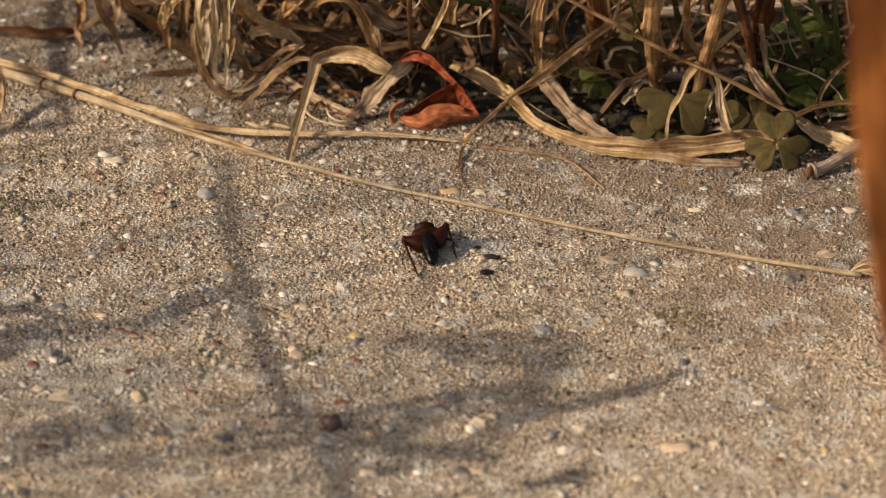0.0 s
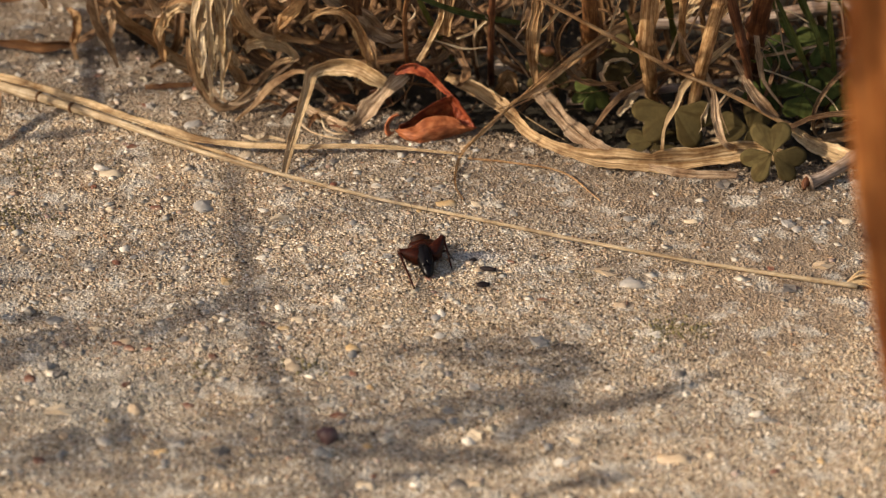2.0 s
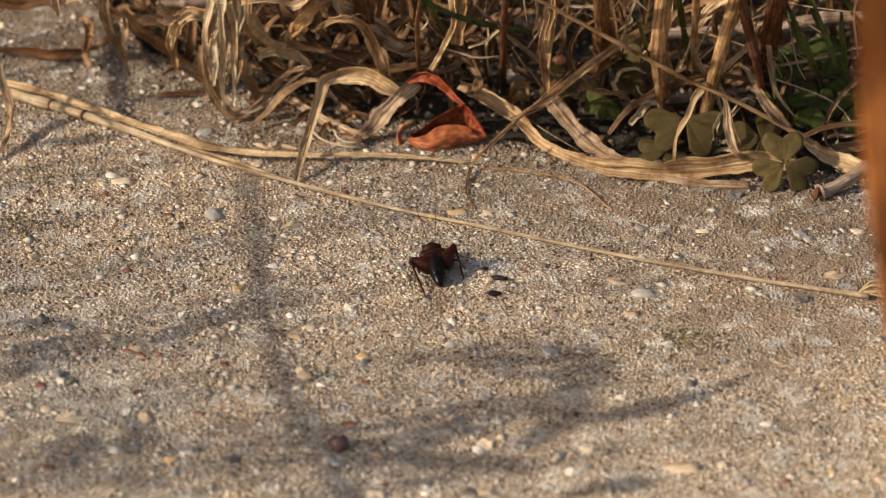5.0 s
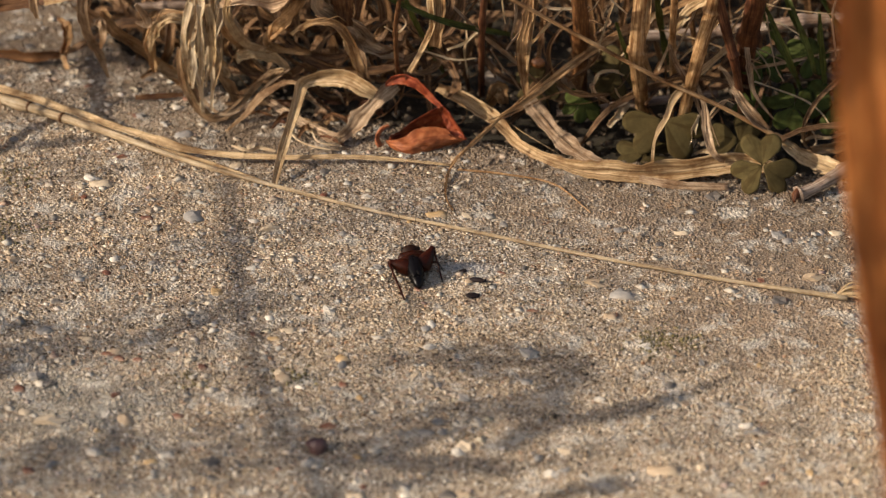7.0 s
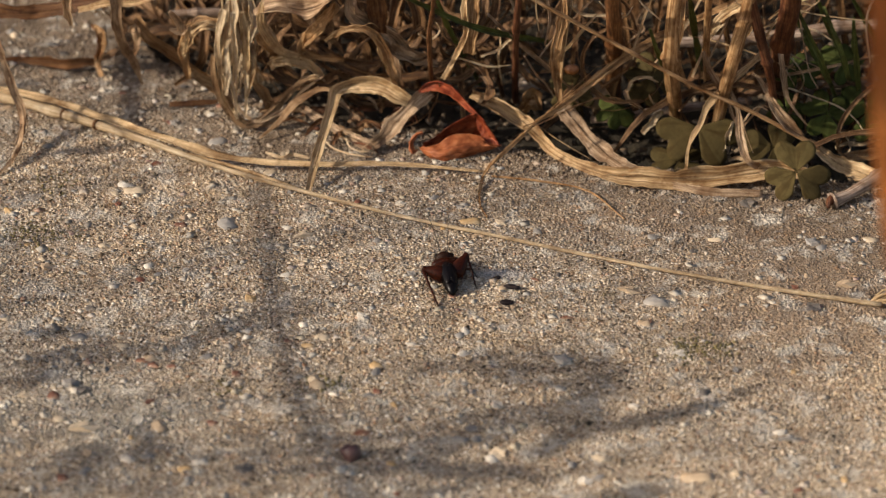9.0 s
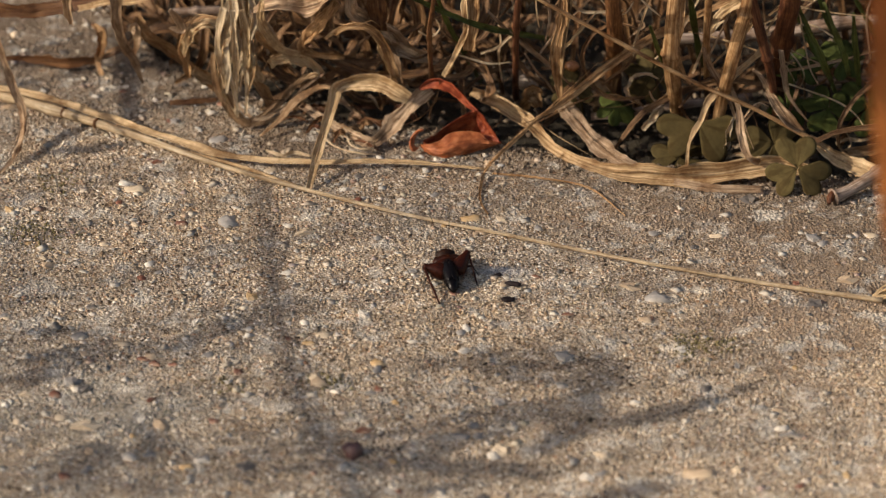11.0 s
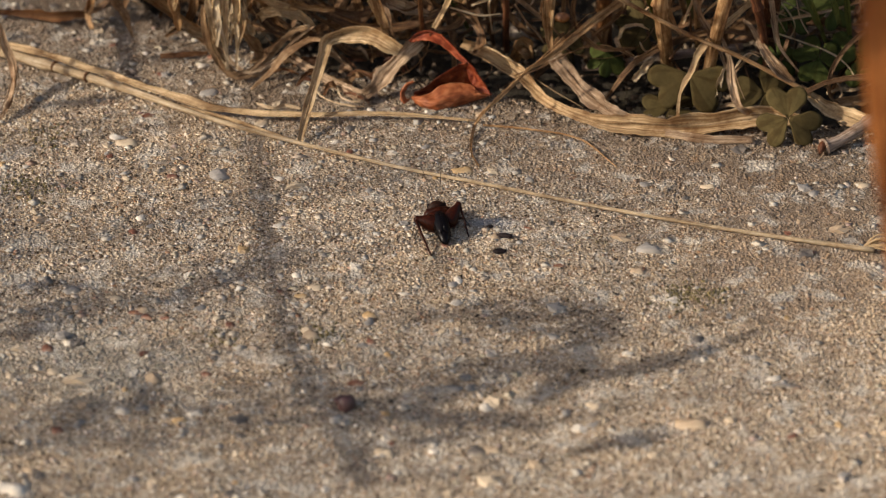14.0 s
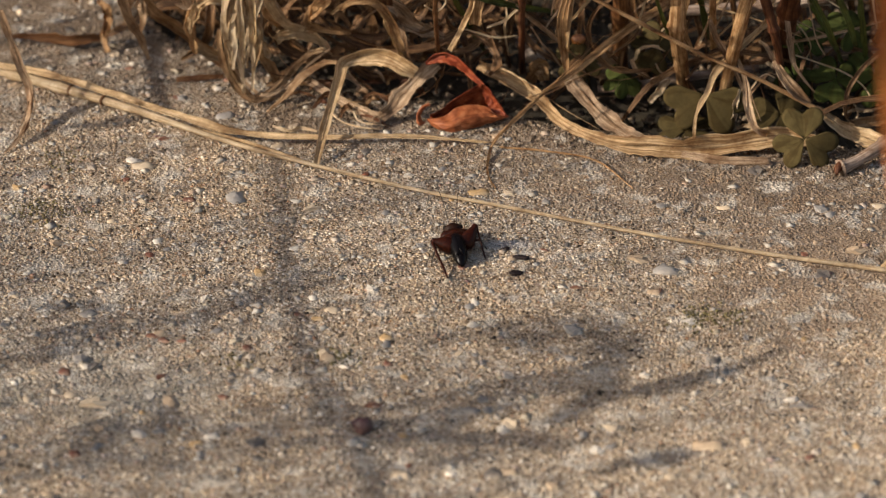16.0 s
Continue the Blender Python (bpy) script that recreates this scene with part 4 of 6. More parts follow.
    # blade hanging in from the side
    blade([(-111.8, 72.0, 26.0), (-109.4, 70.9, 19.0), (-107.5, 69.8, 12.0), (-105.2, 67.7, 7.0), (-105.0, 61.3, 3.5), (-106.8, 53.7, 1.5), (-110.0, 48.1, 0.4)], [2.0, 2.2, 2.4, 2.6, 2.2, 1.8, 0.6], GREYISH, "grey-tan limp grass blade curling down to the concrete", [10, 30, 10, 40, 50, 30, 10], 0.4)
    # folded pale leaf at the back
    blade([(-49.2, 66.3, 34.0), (-43.6, 62.0, 38.0), (-36.4, 63.1, 37.0), (-30.2, 58.9, 42.0), (-23.3, 51.4, 50.0)], [1.5, 5.5, 6.5, 5.0, 3.0], GREYISH, "pale folded dead leaf lying on the thatch", [10, 0, 20, 10, 0], 0.3, hint=(0.1, -0.6, 0.8))
    blade([(-37.6, 72.3, 22.0), (-36.1, 69.8, 27.0), (-32.6, 66.4, 32.0), (-29.0, 62.6, 38.0)], [2.0, 2.8, 2.4, 1.6], TAN, "tan curled grass blade", [40, 20, 0, 10], 0.4)
    blade([(-45.8, 72.8, 18.0), (-41.7, 72.3, 19.0), (-37.1, 74.1, 17.0), (-33.8, 75.1, 13.0)], [2.0, 3.0, 2.6, 1.5], STRAW, "pale crumpled grass leaf in the thatch", [30, 10, 20, 0], 0.4)
    blade([(-48.7, 67.9, 28.0), (-46.9, 69.8, 24.0), (-43.1, 73.3, 20.0), (-36.4, 73.8, 19.0)], [1.6, 2.4, 2.6, 1.8], TAN, "tan curled grass blade in the thatch", [0, 30, 10, 0], 0.4)
    blade([(-50.8, 76.2, 14.0), (-49.7, 78.5, 9.0), (-46.4, 78.2, 3.0), (-49.2, 77.7, 2.0)], [2.0, 2.4, 2.8, 1.2], TAN, "tan crumpled leaf base on the ground", [20, 0, 10, 20], 0.4)
    # stems rooted behind
    for k, pts in enumerate(STEMS):
        stalk(pts, STEM_R[k], STEM_M[k], "upright brown reed stem rooted in the soil", "reed_stem", (0.55,), "stem", "reed stems")
    # fine pale fibres and shreds in the litter
    for k, (pts, w) in enumerate(FIBRES):
        blade(pts, [w * 0.7, w, w, w * 0.5], (PALE, GREYISH, PALE)[k % 3], "thin pale curled grass fibre in the litter", [0, 40, 10, 30], 0.5, name="grass_fibre", group="grass fibres")
    rng = np.random.default_rng(77)
    c00, c10, c01, c11 = (np.array(q) for q in ((8.0, 55.8, 42.0), (97.3, 55.6, 42.0), (8.2, 68.6, 14.0), (99.9, 68.4, 14.0)))
    for k in range(24):
        f, g = rng.uniform(0, 1), rng.uniform(0, 0.75)
        p = (c00 * (1 - f) + c10 * f) * (1 - g) + (c01 * (1 - f) + c11 * f) * g
        a, ln = rng.normal(1.2, 0.7), rng.uniform(5, 15)
        d = np.array((math.cos(a) * ln, rng.normal(0, 2), math.sin(a) * ln))
        side = np.array((rng.normal(0, 3.2), rng.normal(0, 1), rng.normal(0, 2.4)))
        pts = [tuple(p - d), tuple(p - d * 0.4 + side), tuple(p + d * 0.3 + side * 0.5), tuple(p + d - side)]
        w = float(rng.uniform(0.35, 0.95))
        blade(pts, [w * 0.6, w, w, w * 0.5], (PALE, GREYISH, STRAW)[k % 3], "thin pale curled grass fibre in the litter", [0, 40, 10, 30], 0.5, name="grass_fibre", group="grass fibres")
    # broken shreds on the ground under the arched blade
    a00, a10, a01, a11 = (np.array(q) for q in ((-43.8, 80.5, 1.0), (-12.3, 83.4, 1.0), (-35.0, 61.0, 1.0), (-11.4, 60.9, 1.0)))
    for k in range(26):
        f, g = rng.uniform(0, 1), rng.uniform(0, 1)
        p = (a00 * (1 - f) + a10 * f) * (1 - g) + (a01 * (1 - f) + a11 * f) * g
        a, ln = rng.uniform(-0.9, 0.9), rng.uniform(1.5, 4.5)
        d = np.array((math.cos(a) * ln, math.sin(a) * ln, 0))
        top = rng.uniform(0.3, 2.4)
        pts = [tuple(p - d), tuple(p - d * 0.3 + (0, 0.5, top)), tuple(p + d * 0.4 + (0, -0.4, top)), tuple(p + d)]
        w = float(rng.uniform(0.8, 2.0))
        blade(pts, [w * 0.6, w, w, w * 0.4], (BROWN, TAN, BROWN, DARKSTEM, GREYISH)[k % 5], "short broken grass shred on the ground under the arched blade", [0, 40, 10, 30], 0.5, hint=(0, -0.4, 0.9), name="grass_shred", group="grass shreds")
    # the blurred blade close to the lens
    blade(NEAR, [9.5, 10.5, 11, 11, 10, 7], AMBER, "amber dead reed leaf standing close before the lens", [0, 4, 0, -4, 0, 0], 0.3, ragged=0.03)


FIBRES = [
    ([(24.7, 63.1, 38.0), (27.4, 64.9, 35.0), (30.7, 65.2, 34.0), (38.1, 66.3, 34.0)], 0.9),
    ([(43.6, 63.9, 38.0), (41.2, 66.2, 32.0), (42.6, 66.0, 30.0), (39.2, 66.9, 26.0)], 1.0),
    ([(39.3, 68.9, 12.0), (40.3, 68.7, 15.0), (43.5, 68.5, 16.0), (46.7, 67.8, 15.0)], 0.7),
    ([(44.3, 67.1, 12.0), (45.8, 68.5, 9.0), (48.0, 69.4, 9.0), (50.3, 69.1, 14.0)], 0.6),
    ([(38.6, 69.5, 12.0), (39.9, 68.6, 10.0), (41.3, 70.1, 8.0), (43.0, 71.6, 6.0)], 1.5),
    ([(42.8, 64.5, 3.0), (44.7, 66.0, 5.0), (46.3, 65.9, 7.0), (47.7, 66.6, 8.0)], 2.0),
    ([(16.6, 39.8, 52.0), (16.9, 44.7, 46.0), (17.2, 46.9, 42.0), (17.7, 49.4, 38.0)], 0.4),
    ([(5.6, 54.0, 40.0), (12.7, 59.5, 30.0), (18.9, 64.2, 22.0), (26.1, 70.1, 12.0)], 1.1),
    ([(4.4, 67.7, 22.0), (8.2, 65.4, 25.0), (10.8, 64.1, 28.0), (13.4, 63.7, 30.0)], 0.8),
    ([(8.4, 62.7, 32.0), (9.0, 65.7, 26.0), (8.5, 70.2, 20.0), (9.4, 76.4, 10.0)], 0.7),
    ([(14.6, 67.7, 22.0), (17.7, 70.0, 16.0), (19.9, 72.5, 12.0), (22.6, 73.9, 7.0)], 0.6),
    ([(-2.5, 63.8, 24.0), (1.5, 65.4, 22.0), (6.2, 66.3, 20.0), (11.5, 67.2, 20.0)], 0.5),
    ([(-10.4, 55.7, 34.0), (-7.5, 56.8, 32.0), (-5.4, 57.2, 34.0), (-6.2, 55.6, 37.0)], 0.5),
    ([(66.4, 58.2, 8.0), (68.4, 58.2, 11.0), (70.6, 57.4, 14.0), (72.4, 56.8, 14.0)], 0.7),
    ([(63.1, 54.3, 1.0), (65.7, 54.4, 2.0), (69.6, 51.5, 2.0), (72.4, 53.2, 2.0)], 1.2),
    ([(60.6, 52.9, 1.0), (62.2, 55.2, 4.0), (62.7, 55.8, 7.0), (63.8, 57.3, 10.0)], 1.4),
    ([(87.7, 59.5, 5.0), (90.1, 59.9, 6.0), (94.2, 60.1, 5.0), (97.5, 59.1, 4.0)], 1.3),
    ([(88.4, 57.0, 3.0), (91.4, 58.0, 4.0), (94.6, 56.8, 4.0), (99.6, 60.0, 4.0)], 1.0),
    ([(89.0, 59.9, 6.0), (91.3, 57.8, 5.0), (92.0, 57.0, 3.0), (91.6, 56.6, 2.0)], 0.5),
    ([(70.0, 58.3, 40.0), (71.1, 62.5, 32.0), (70.9, 63.0, 30.0), (75.3, 67.6, 22.0)], 0.6),
    ([(-28.4, 66.9, 2.0), (-26.6, 60.0, 1.5), (-22.1, 58.3, 1.5), (-21.2, 61.1, 2.0)], 0.5),
    ([(-35.1, 65.0, 3.0), (-30.9, 60.6, 1.2), (-25.4, 57.3, 1.0), (-21.4, 56.4, 1.0)], 0.5),
    ([(-24.1, 60.0, 1.5), (-22.1, 59.2, 3.0), (-21.4, 58.3, 1.5), (-21.9, 56.4, 1.0)], 0.4),
    ([(-47.0, 58.7, 1.0), (-42.9, 56.4, 1.0), (-40.2, 57.6, 1.0), (-36.4, 55.9, 1.0)], 1.0),
]
HANG = [
    [(-56.6, 77.1, 36.2), (-56.0, 74.5, 30.7), (-58.1, 72.9, 23.2), (-59.3, 71.5, 17.1), (-58.5, 69.0, 12.4)],
    [(-54.9, 79.9, 34.8), (-53.2, 76.9, 28.0), (-52.0, 74.0, 21.9), (-51.2, 71.5, 17.1), (-52.9, 70.0, 10.3)],
    [(-52.7, 79.9, 34.8), (-51.7, 76.9, 28.0), (-52.5, 73.8, 20.5), (-53.8, 71.9, 12.4), (-54.2, 70.1, 4.9)],
    [(-58.2, 75.7, 36.8), (-57.4, 72.6, 28.7), (-59.2, 70.9, 20.5), (-58.2, 69.0, 12.4), (-56.6, 68.5, 4.2)],
    [(-50.0, 79.9, 34.8), (-49.8, 76.9, 28.0), (-50.7, 74.0, 21.9), (-50.2, 72.9, 16.4), (-49.8, 73.3, 11.7)],
    [(-54.3, 78.4, 35.5), (-55.9, 75.3, 27.3), (-55.0, 73.8, 20.5), (-56.5, 72.6, 15.1), (-55.8, 71.5, 10.3)],
    [(-49.6, 82.7, 33.4), (-48.9, 80.0, 28.0), (-47.3, 78.9, 23.2), (-44.7, 78.0, 19.2), (-44.0, 77.5, 17.1)],
]
STEMS = [
    [(49.1, 46.4, 50.0), (48.7, 46.8, 44.0), (48.5, 48.3, 36.0), (48.4, 50.5, 29.0), (50.2, 62.3, 14.0), (51.6, 73.6, 2.0)],
    [(32.8, 17.0, 70.0), (34.0, 36.8, 52.0), (35.5, 55.6, 34.0), (36.1, 75.4, 12.0), (36.9, 92.1, -2.0)],
    [(11.8, 6.6, 75.0), (12.6, 28.7, 56.0), (12.3, 41.4, 44.0), (12.5, 70.6, 16.0), (12.9, 90.6, -2.0)],
    [(72.5, 15.6, 72.0), (74.6, 36.7, 52.0), (74.7, 51.5, 36.0), (75.5, 75.3, 12.0), (76.6, 89.4, -3.0)],
    [(65.2, 42.2, 52.0), (66.6, 42.7, 46.0), (68.7, 44.3, 38.0), (70.8, 45.6, 30.0), (72.3, 49.7, 22.0), (74.0, 58.4, 10.0)],
    [(55.3, 16.9, 70.0), (56.0, 36.7, 52.0), (57.1, 57.7, 30.0), (58.9, 76.3, 10.0), (60.0, 89.4, -3.0)],
    [(-6.6, 6.6, 75.0), (-6.5, 28.7, 56.0), (-7.7, 43.7, 40.0), (-7.6, 61.9, 22.0), (-7.1, 92.6, -3.0)],
]
STEM_R = [[1.6, 1.7, 1.9, 1.9, 1.7, 1.5], [1.6, 1.7, 1.8, 1.9, 2.0], [0.7, 0.7, 0.75, 0.75, 0.8], [2.2, 2.3, 2.3, 2.2, 2.2], [1.3, 1.3, 1.25, 1.1, 0.9, 0.8], [0.8, 0.9, 0.9, 1.0, 1.0], [0.5, 0.55, 0.6, 0.6, 0.7]]
STEM_M = [TAN, BROWN, DARKSTEM, DARKSTEM, DARKSTEM, TAN, BROWN]
NEAR = [(64.6, -240.0, 197.4), (66.9, -240.0, 174.5), (69.6, -240.0, 152.9), (73.2, -240.0, 130.4), (79.6, -240.0, 89.7), (85.6, -240.0, -1.0)]


def sheet_data(one, two, bulge, n=28, m=8, thick=0.25, seed=0, crumple=0.35):
    """A thin leaf surface lofted between two edges (mm), bulging by the vector bulge (mm), crumpled, with thickness."""
    rng = np.random.default_rng(seed)
    a, b = spline(one, n), spline(two, n)
    bow = np.array(bulge, dtype=float) * MM
    off = Vector((seed * 2.1, seed * 0.7, 0))
    verts, uvs = [], []
    for side in (1, -1):
        for i in range(n):
            for j in range(m + 1):
                f = j / m
                p = a[i] * (1 - f) + b[i] * f + bow * math.sin(math.pi * f) * math.sin(math.pi * (0.1 + 0.8 * i / (n - 1)))
                w = noise.noise(Vector((i * 0.28, j * 0.45, 0)) + off) * crumple * MM
                verts.append(p + unit(bow) * (w + side * thick * 0.5 * MM))
                uvs.append((f + seed, i / n * 1.4))
    w, o = m + 1, n * (m + 1)
    faces = []
    for i in range(n - 1):
        for j in range(m):
            q = i * w + j
            faces += [(q, q + 1, q + w + 1, q + w), (o + q, o + q + w, o + q + w + 1, o + q + 1)]
        q = i * w
        faces.append((q, q + w, o + q + w, o + q))
        q = i * w + m
        faces.append((q, o + q, o + q + w, q + w))
    for i in (0, n - 1):
        for j in range(m):
            q = i * w + j
            faces.append((q, o + q, o + q + 1, q + 1) if i == 0 else (q, q + 1, o + q + 1, o + q))
    return verts, faces, uvs


def build_red_leaf():
    """A rust-red leaf curled into a cup, its far rim standing up like a hood."""
    leaf = thing("dead_leaf", None, "curled rust-red dead leaf lying on the concrete", "leaf", at=Matrix.Identity(4))
    lip = [(-10.3, 59.5, 2.0), (-7.8, 57.9, 3.0), (-5.6, 58.5, 3.6), (-3.5, 59.3, 5.0), (-0.8, 59.7, 5.4), (1.8, 60.0, 5.2), (4.3, 59.6, 4.8), (5.6, 59.0, 3.6), (8.6, 59.2, 2.6)]
    low = [(-10.3, 60.3, 1.0), (-8.3, 57.3, 0.6), (-4.9, 55.5, 0.5), (-1.5, 56.3, 0.5), (1.2, 57.3, 0.6), (3.9, 58.6, 0.8), (5.9, 59.2, 1.2), (7.5, 59.2, 1.8), (8.7, 59.0, 2.4)]
    part("outer_fold", mesh_of("outer_fold", *sheet_data(lip, low, (0.1, -1.6, 0.4), n=44, m=12, seed=1, crumple=0.6), RUST_PALE), leaf, "dull orange-red outer fold")
    crest = [(-9.6, 60.4, 2.6), (-6.9, 60.6, 4.0), (-4.2, 61.2, 6.0), (-1.5, 61.1, 8.0), (1.2, 61.6, 9.4), (3.2, 61.9, 10.0)]
    floor = [(-9.6, 61.1, 1.0), (-6.3, 62.3, 1.0), (-3.6, 63.4, 1.0), (-0.9, 64.5, 1.0), (1.9, 65.1, 1.0), (4.3, 64.4, 1.2)]
    part("inner_wall", mesh_of("inner_wall", *sheet_data(crest, floor, (0.3, 1.2, -0.3), n=36, m=12, seed=2, crumple=0.7), RUST), leaf, "deep red inner wall")
    edge = [(3.2, 61.8, 10.2), (4.8, 60.5, 8.6), (6.5, 59.4, 6.0), (8.0, 59.0, 4.2), (8.8, 58.8, 2.8)]
    foot = [(2.8, 62.2, 8.0), (3.7, 61.6, 5.6), (4.4, 60.9, 4.0), (5.3, 60.2, 3.0), (8.7, 58.6, 2.6)]
    part("side_wall", mesh_of("side_wall", *sheet_data(edge, foot, (0.9, 0.7, 0), n=28, m=8, seed=5, crumple=0.5), RUST), leaf, "orange-red side wall")
    rim = [(3.6, 61.3, 10.0), (2.0, 61.9, 11.5), (0.5, 62.5, 13.0), (-1.5, 63.3, 15.0), (-3.8, 64.5, 16.2), (-6.4, 65.4, 16.6), (-8.9, 65.6, 15.8), (-10.6, 65.3, 14.0)]
    base = [(2.7, 61.7, 9.2), (0.9, 62.6, 10.4), (-1.0, 63.8, 11.6), (-2.7, 64.0, 13.0), (-4.7, 64.4, 14.0), (-6.9, 64.9, 14.2), (-8.7, 65.1, 13.8), (-10.4, 65.2, 13.4)]
    part("hood", mesh_of("hood", *sheet_data(rim, base, (0.2, 1.3, 0.3), n=44, m=8, seed=3, crumple=0.4), RUST), leaf, "rust-red hooded rim")
    roll = [(-10.7, 59.4, 1.0), (-11.9, 57.7, 1.0), (-12.8, 58.1, 2.0), (-12.7, 59.3, 3.5), (-11.6, 60.2, 5.0), (-9.7, 60.3, 6.0)]
    roll2 = [(-10.2, 60.3, 1.6), (-11.1, 58.9, 1.6), (-11.7, 59.1, 2.4), (-11.6, 60.2, 3.2), (-10.7, 60.3, 4.5), (-9.3, 59.8, 5.5)]
    part("rolled_edge", mesh_of("rolled_edge", *sheet_data(roll, roll2, (-0.2, -0.9, 0.4), n=24, m=6, seed=4), RUST_PALE), leaf)


def leaflet_data(length, spread, seed, fold=0.12):
    """A heart-shaped leaflet (mm), its stalk end at the origin, pointing along +y, its half angle spread (degrees), folded along the midrib."""
    rows, cols = 8, 14
    verts, uvs = [], []
    for side in (1, -1):
        for i in range(rows + 1):
            t = 0.04 + 0.96 * i / rows
            for j in range(cols + 1):
                q = 2 * j / cols - 1
                u, a = abs(q), radians(spread) * q
                reach = 0.75 + 0.25 * math.sin(math.pi * u) ** 0.9 if u < 0.5 else 1 - 0.34 * ((u - 0.5) / 0.5) ** 2.2
                r = length * t * (1 + (reach - 1) * t ** 2)
                z = fold * abs(r * math.sin(a)) + 0.012 * length * math.sin(4 * t + seed + 2 * q) - 0.09 * length * t * t
                verts.append((r * math.sin(a) * MM, r * math.cos(a) * MM, (z + side * 0.09) * MM))
                uvs.append((q * 0.5 + 0.5 + seed, t))
    m, off = cols + 1, (rows + 1) * (cols + 1)
    faces = []
    for i in range(rows):
        for j in range(cols):
            a = i * m + j
            faces += [(a, a + 1, a + m + 1, a + m), (off + a, off + a + m, off + a + m + 1, off + a + 1)]
        a = i * m
        faces.append((a, a + m, off + a + m, off + a))
        a = i * m + cols
        faces.append((a, off + a, off + a + m, a + m))
    for i in (0, rows):
        for j in range(cols):
            a = i * m + j
            faces.append((a, a + 1, off + a + 1, off + a) if i else (a, off + a, off + a + 1, a + 1))
    return verts, faces, uvs


def clover(centre, root, normal, spin, size, mat, label, droop=18, first=None):
    """A trefoil leaf: three heart-shaped leaflets on a thin stalk from the soil."""
    COUNT[0] += 1
    s = COUNT[0]
    c = Vector(centre) * MM
    ob = thing("clover_leaf", None, label, "clover", "clover leaves", at=Matrix.Translation(c))
    nrm = Vector(normal).normalized()
    base = nrm.to_track_quat("Z", "Y").to_matrix().to_4x4()
    for k in range(3):
        m = base @ Matrix.Rotation(radians(spin + 120 * k), 4, "Z") @ Matrix.Rotation(radians((first if first and k == 0 else -droop) + 7 * math.sin(s * 2.1 + k)), 4, "X")
        part("leaflet", mesh_of("leaflet", *leaflet_data(size * (1 + 0.06 * math.sin(s + 2 * k)), 51 + 4 * math.sin(s + k), s * 0.7 + k), mat), ob, "", m)
    r = [p - q * 1000 for p, q in zip(root, c)]
    part("leaf_stalk", mesh_of("leaf_stalk", *tube_data([r, (r[0] * 0.6, r[1] * 0.5, r[2] * 0.4), (0, 0, 0)], [0.4, 0.33, 0.28], sides=7), mat), ob)


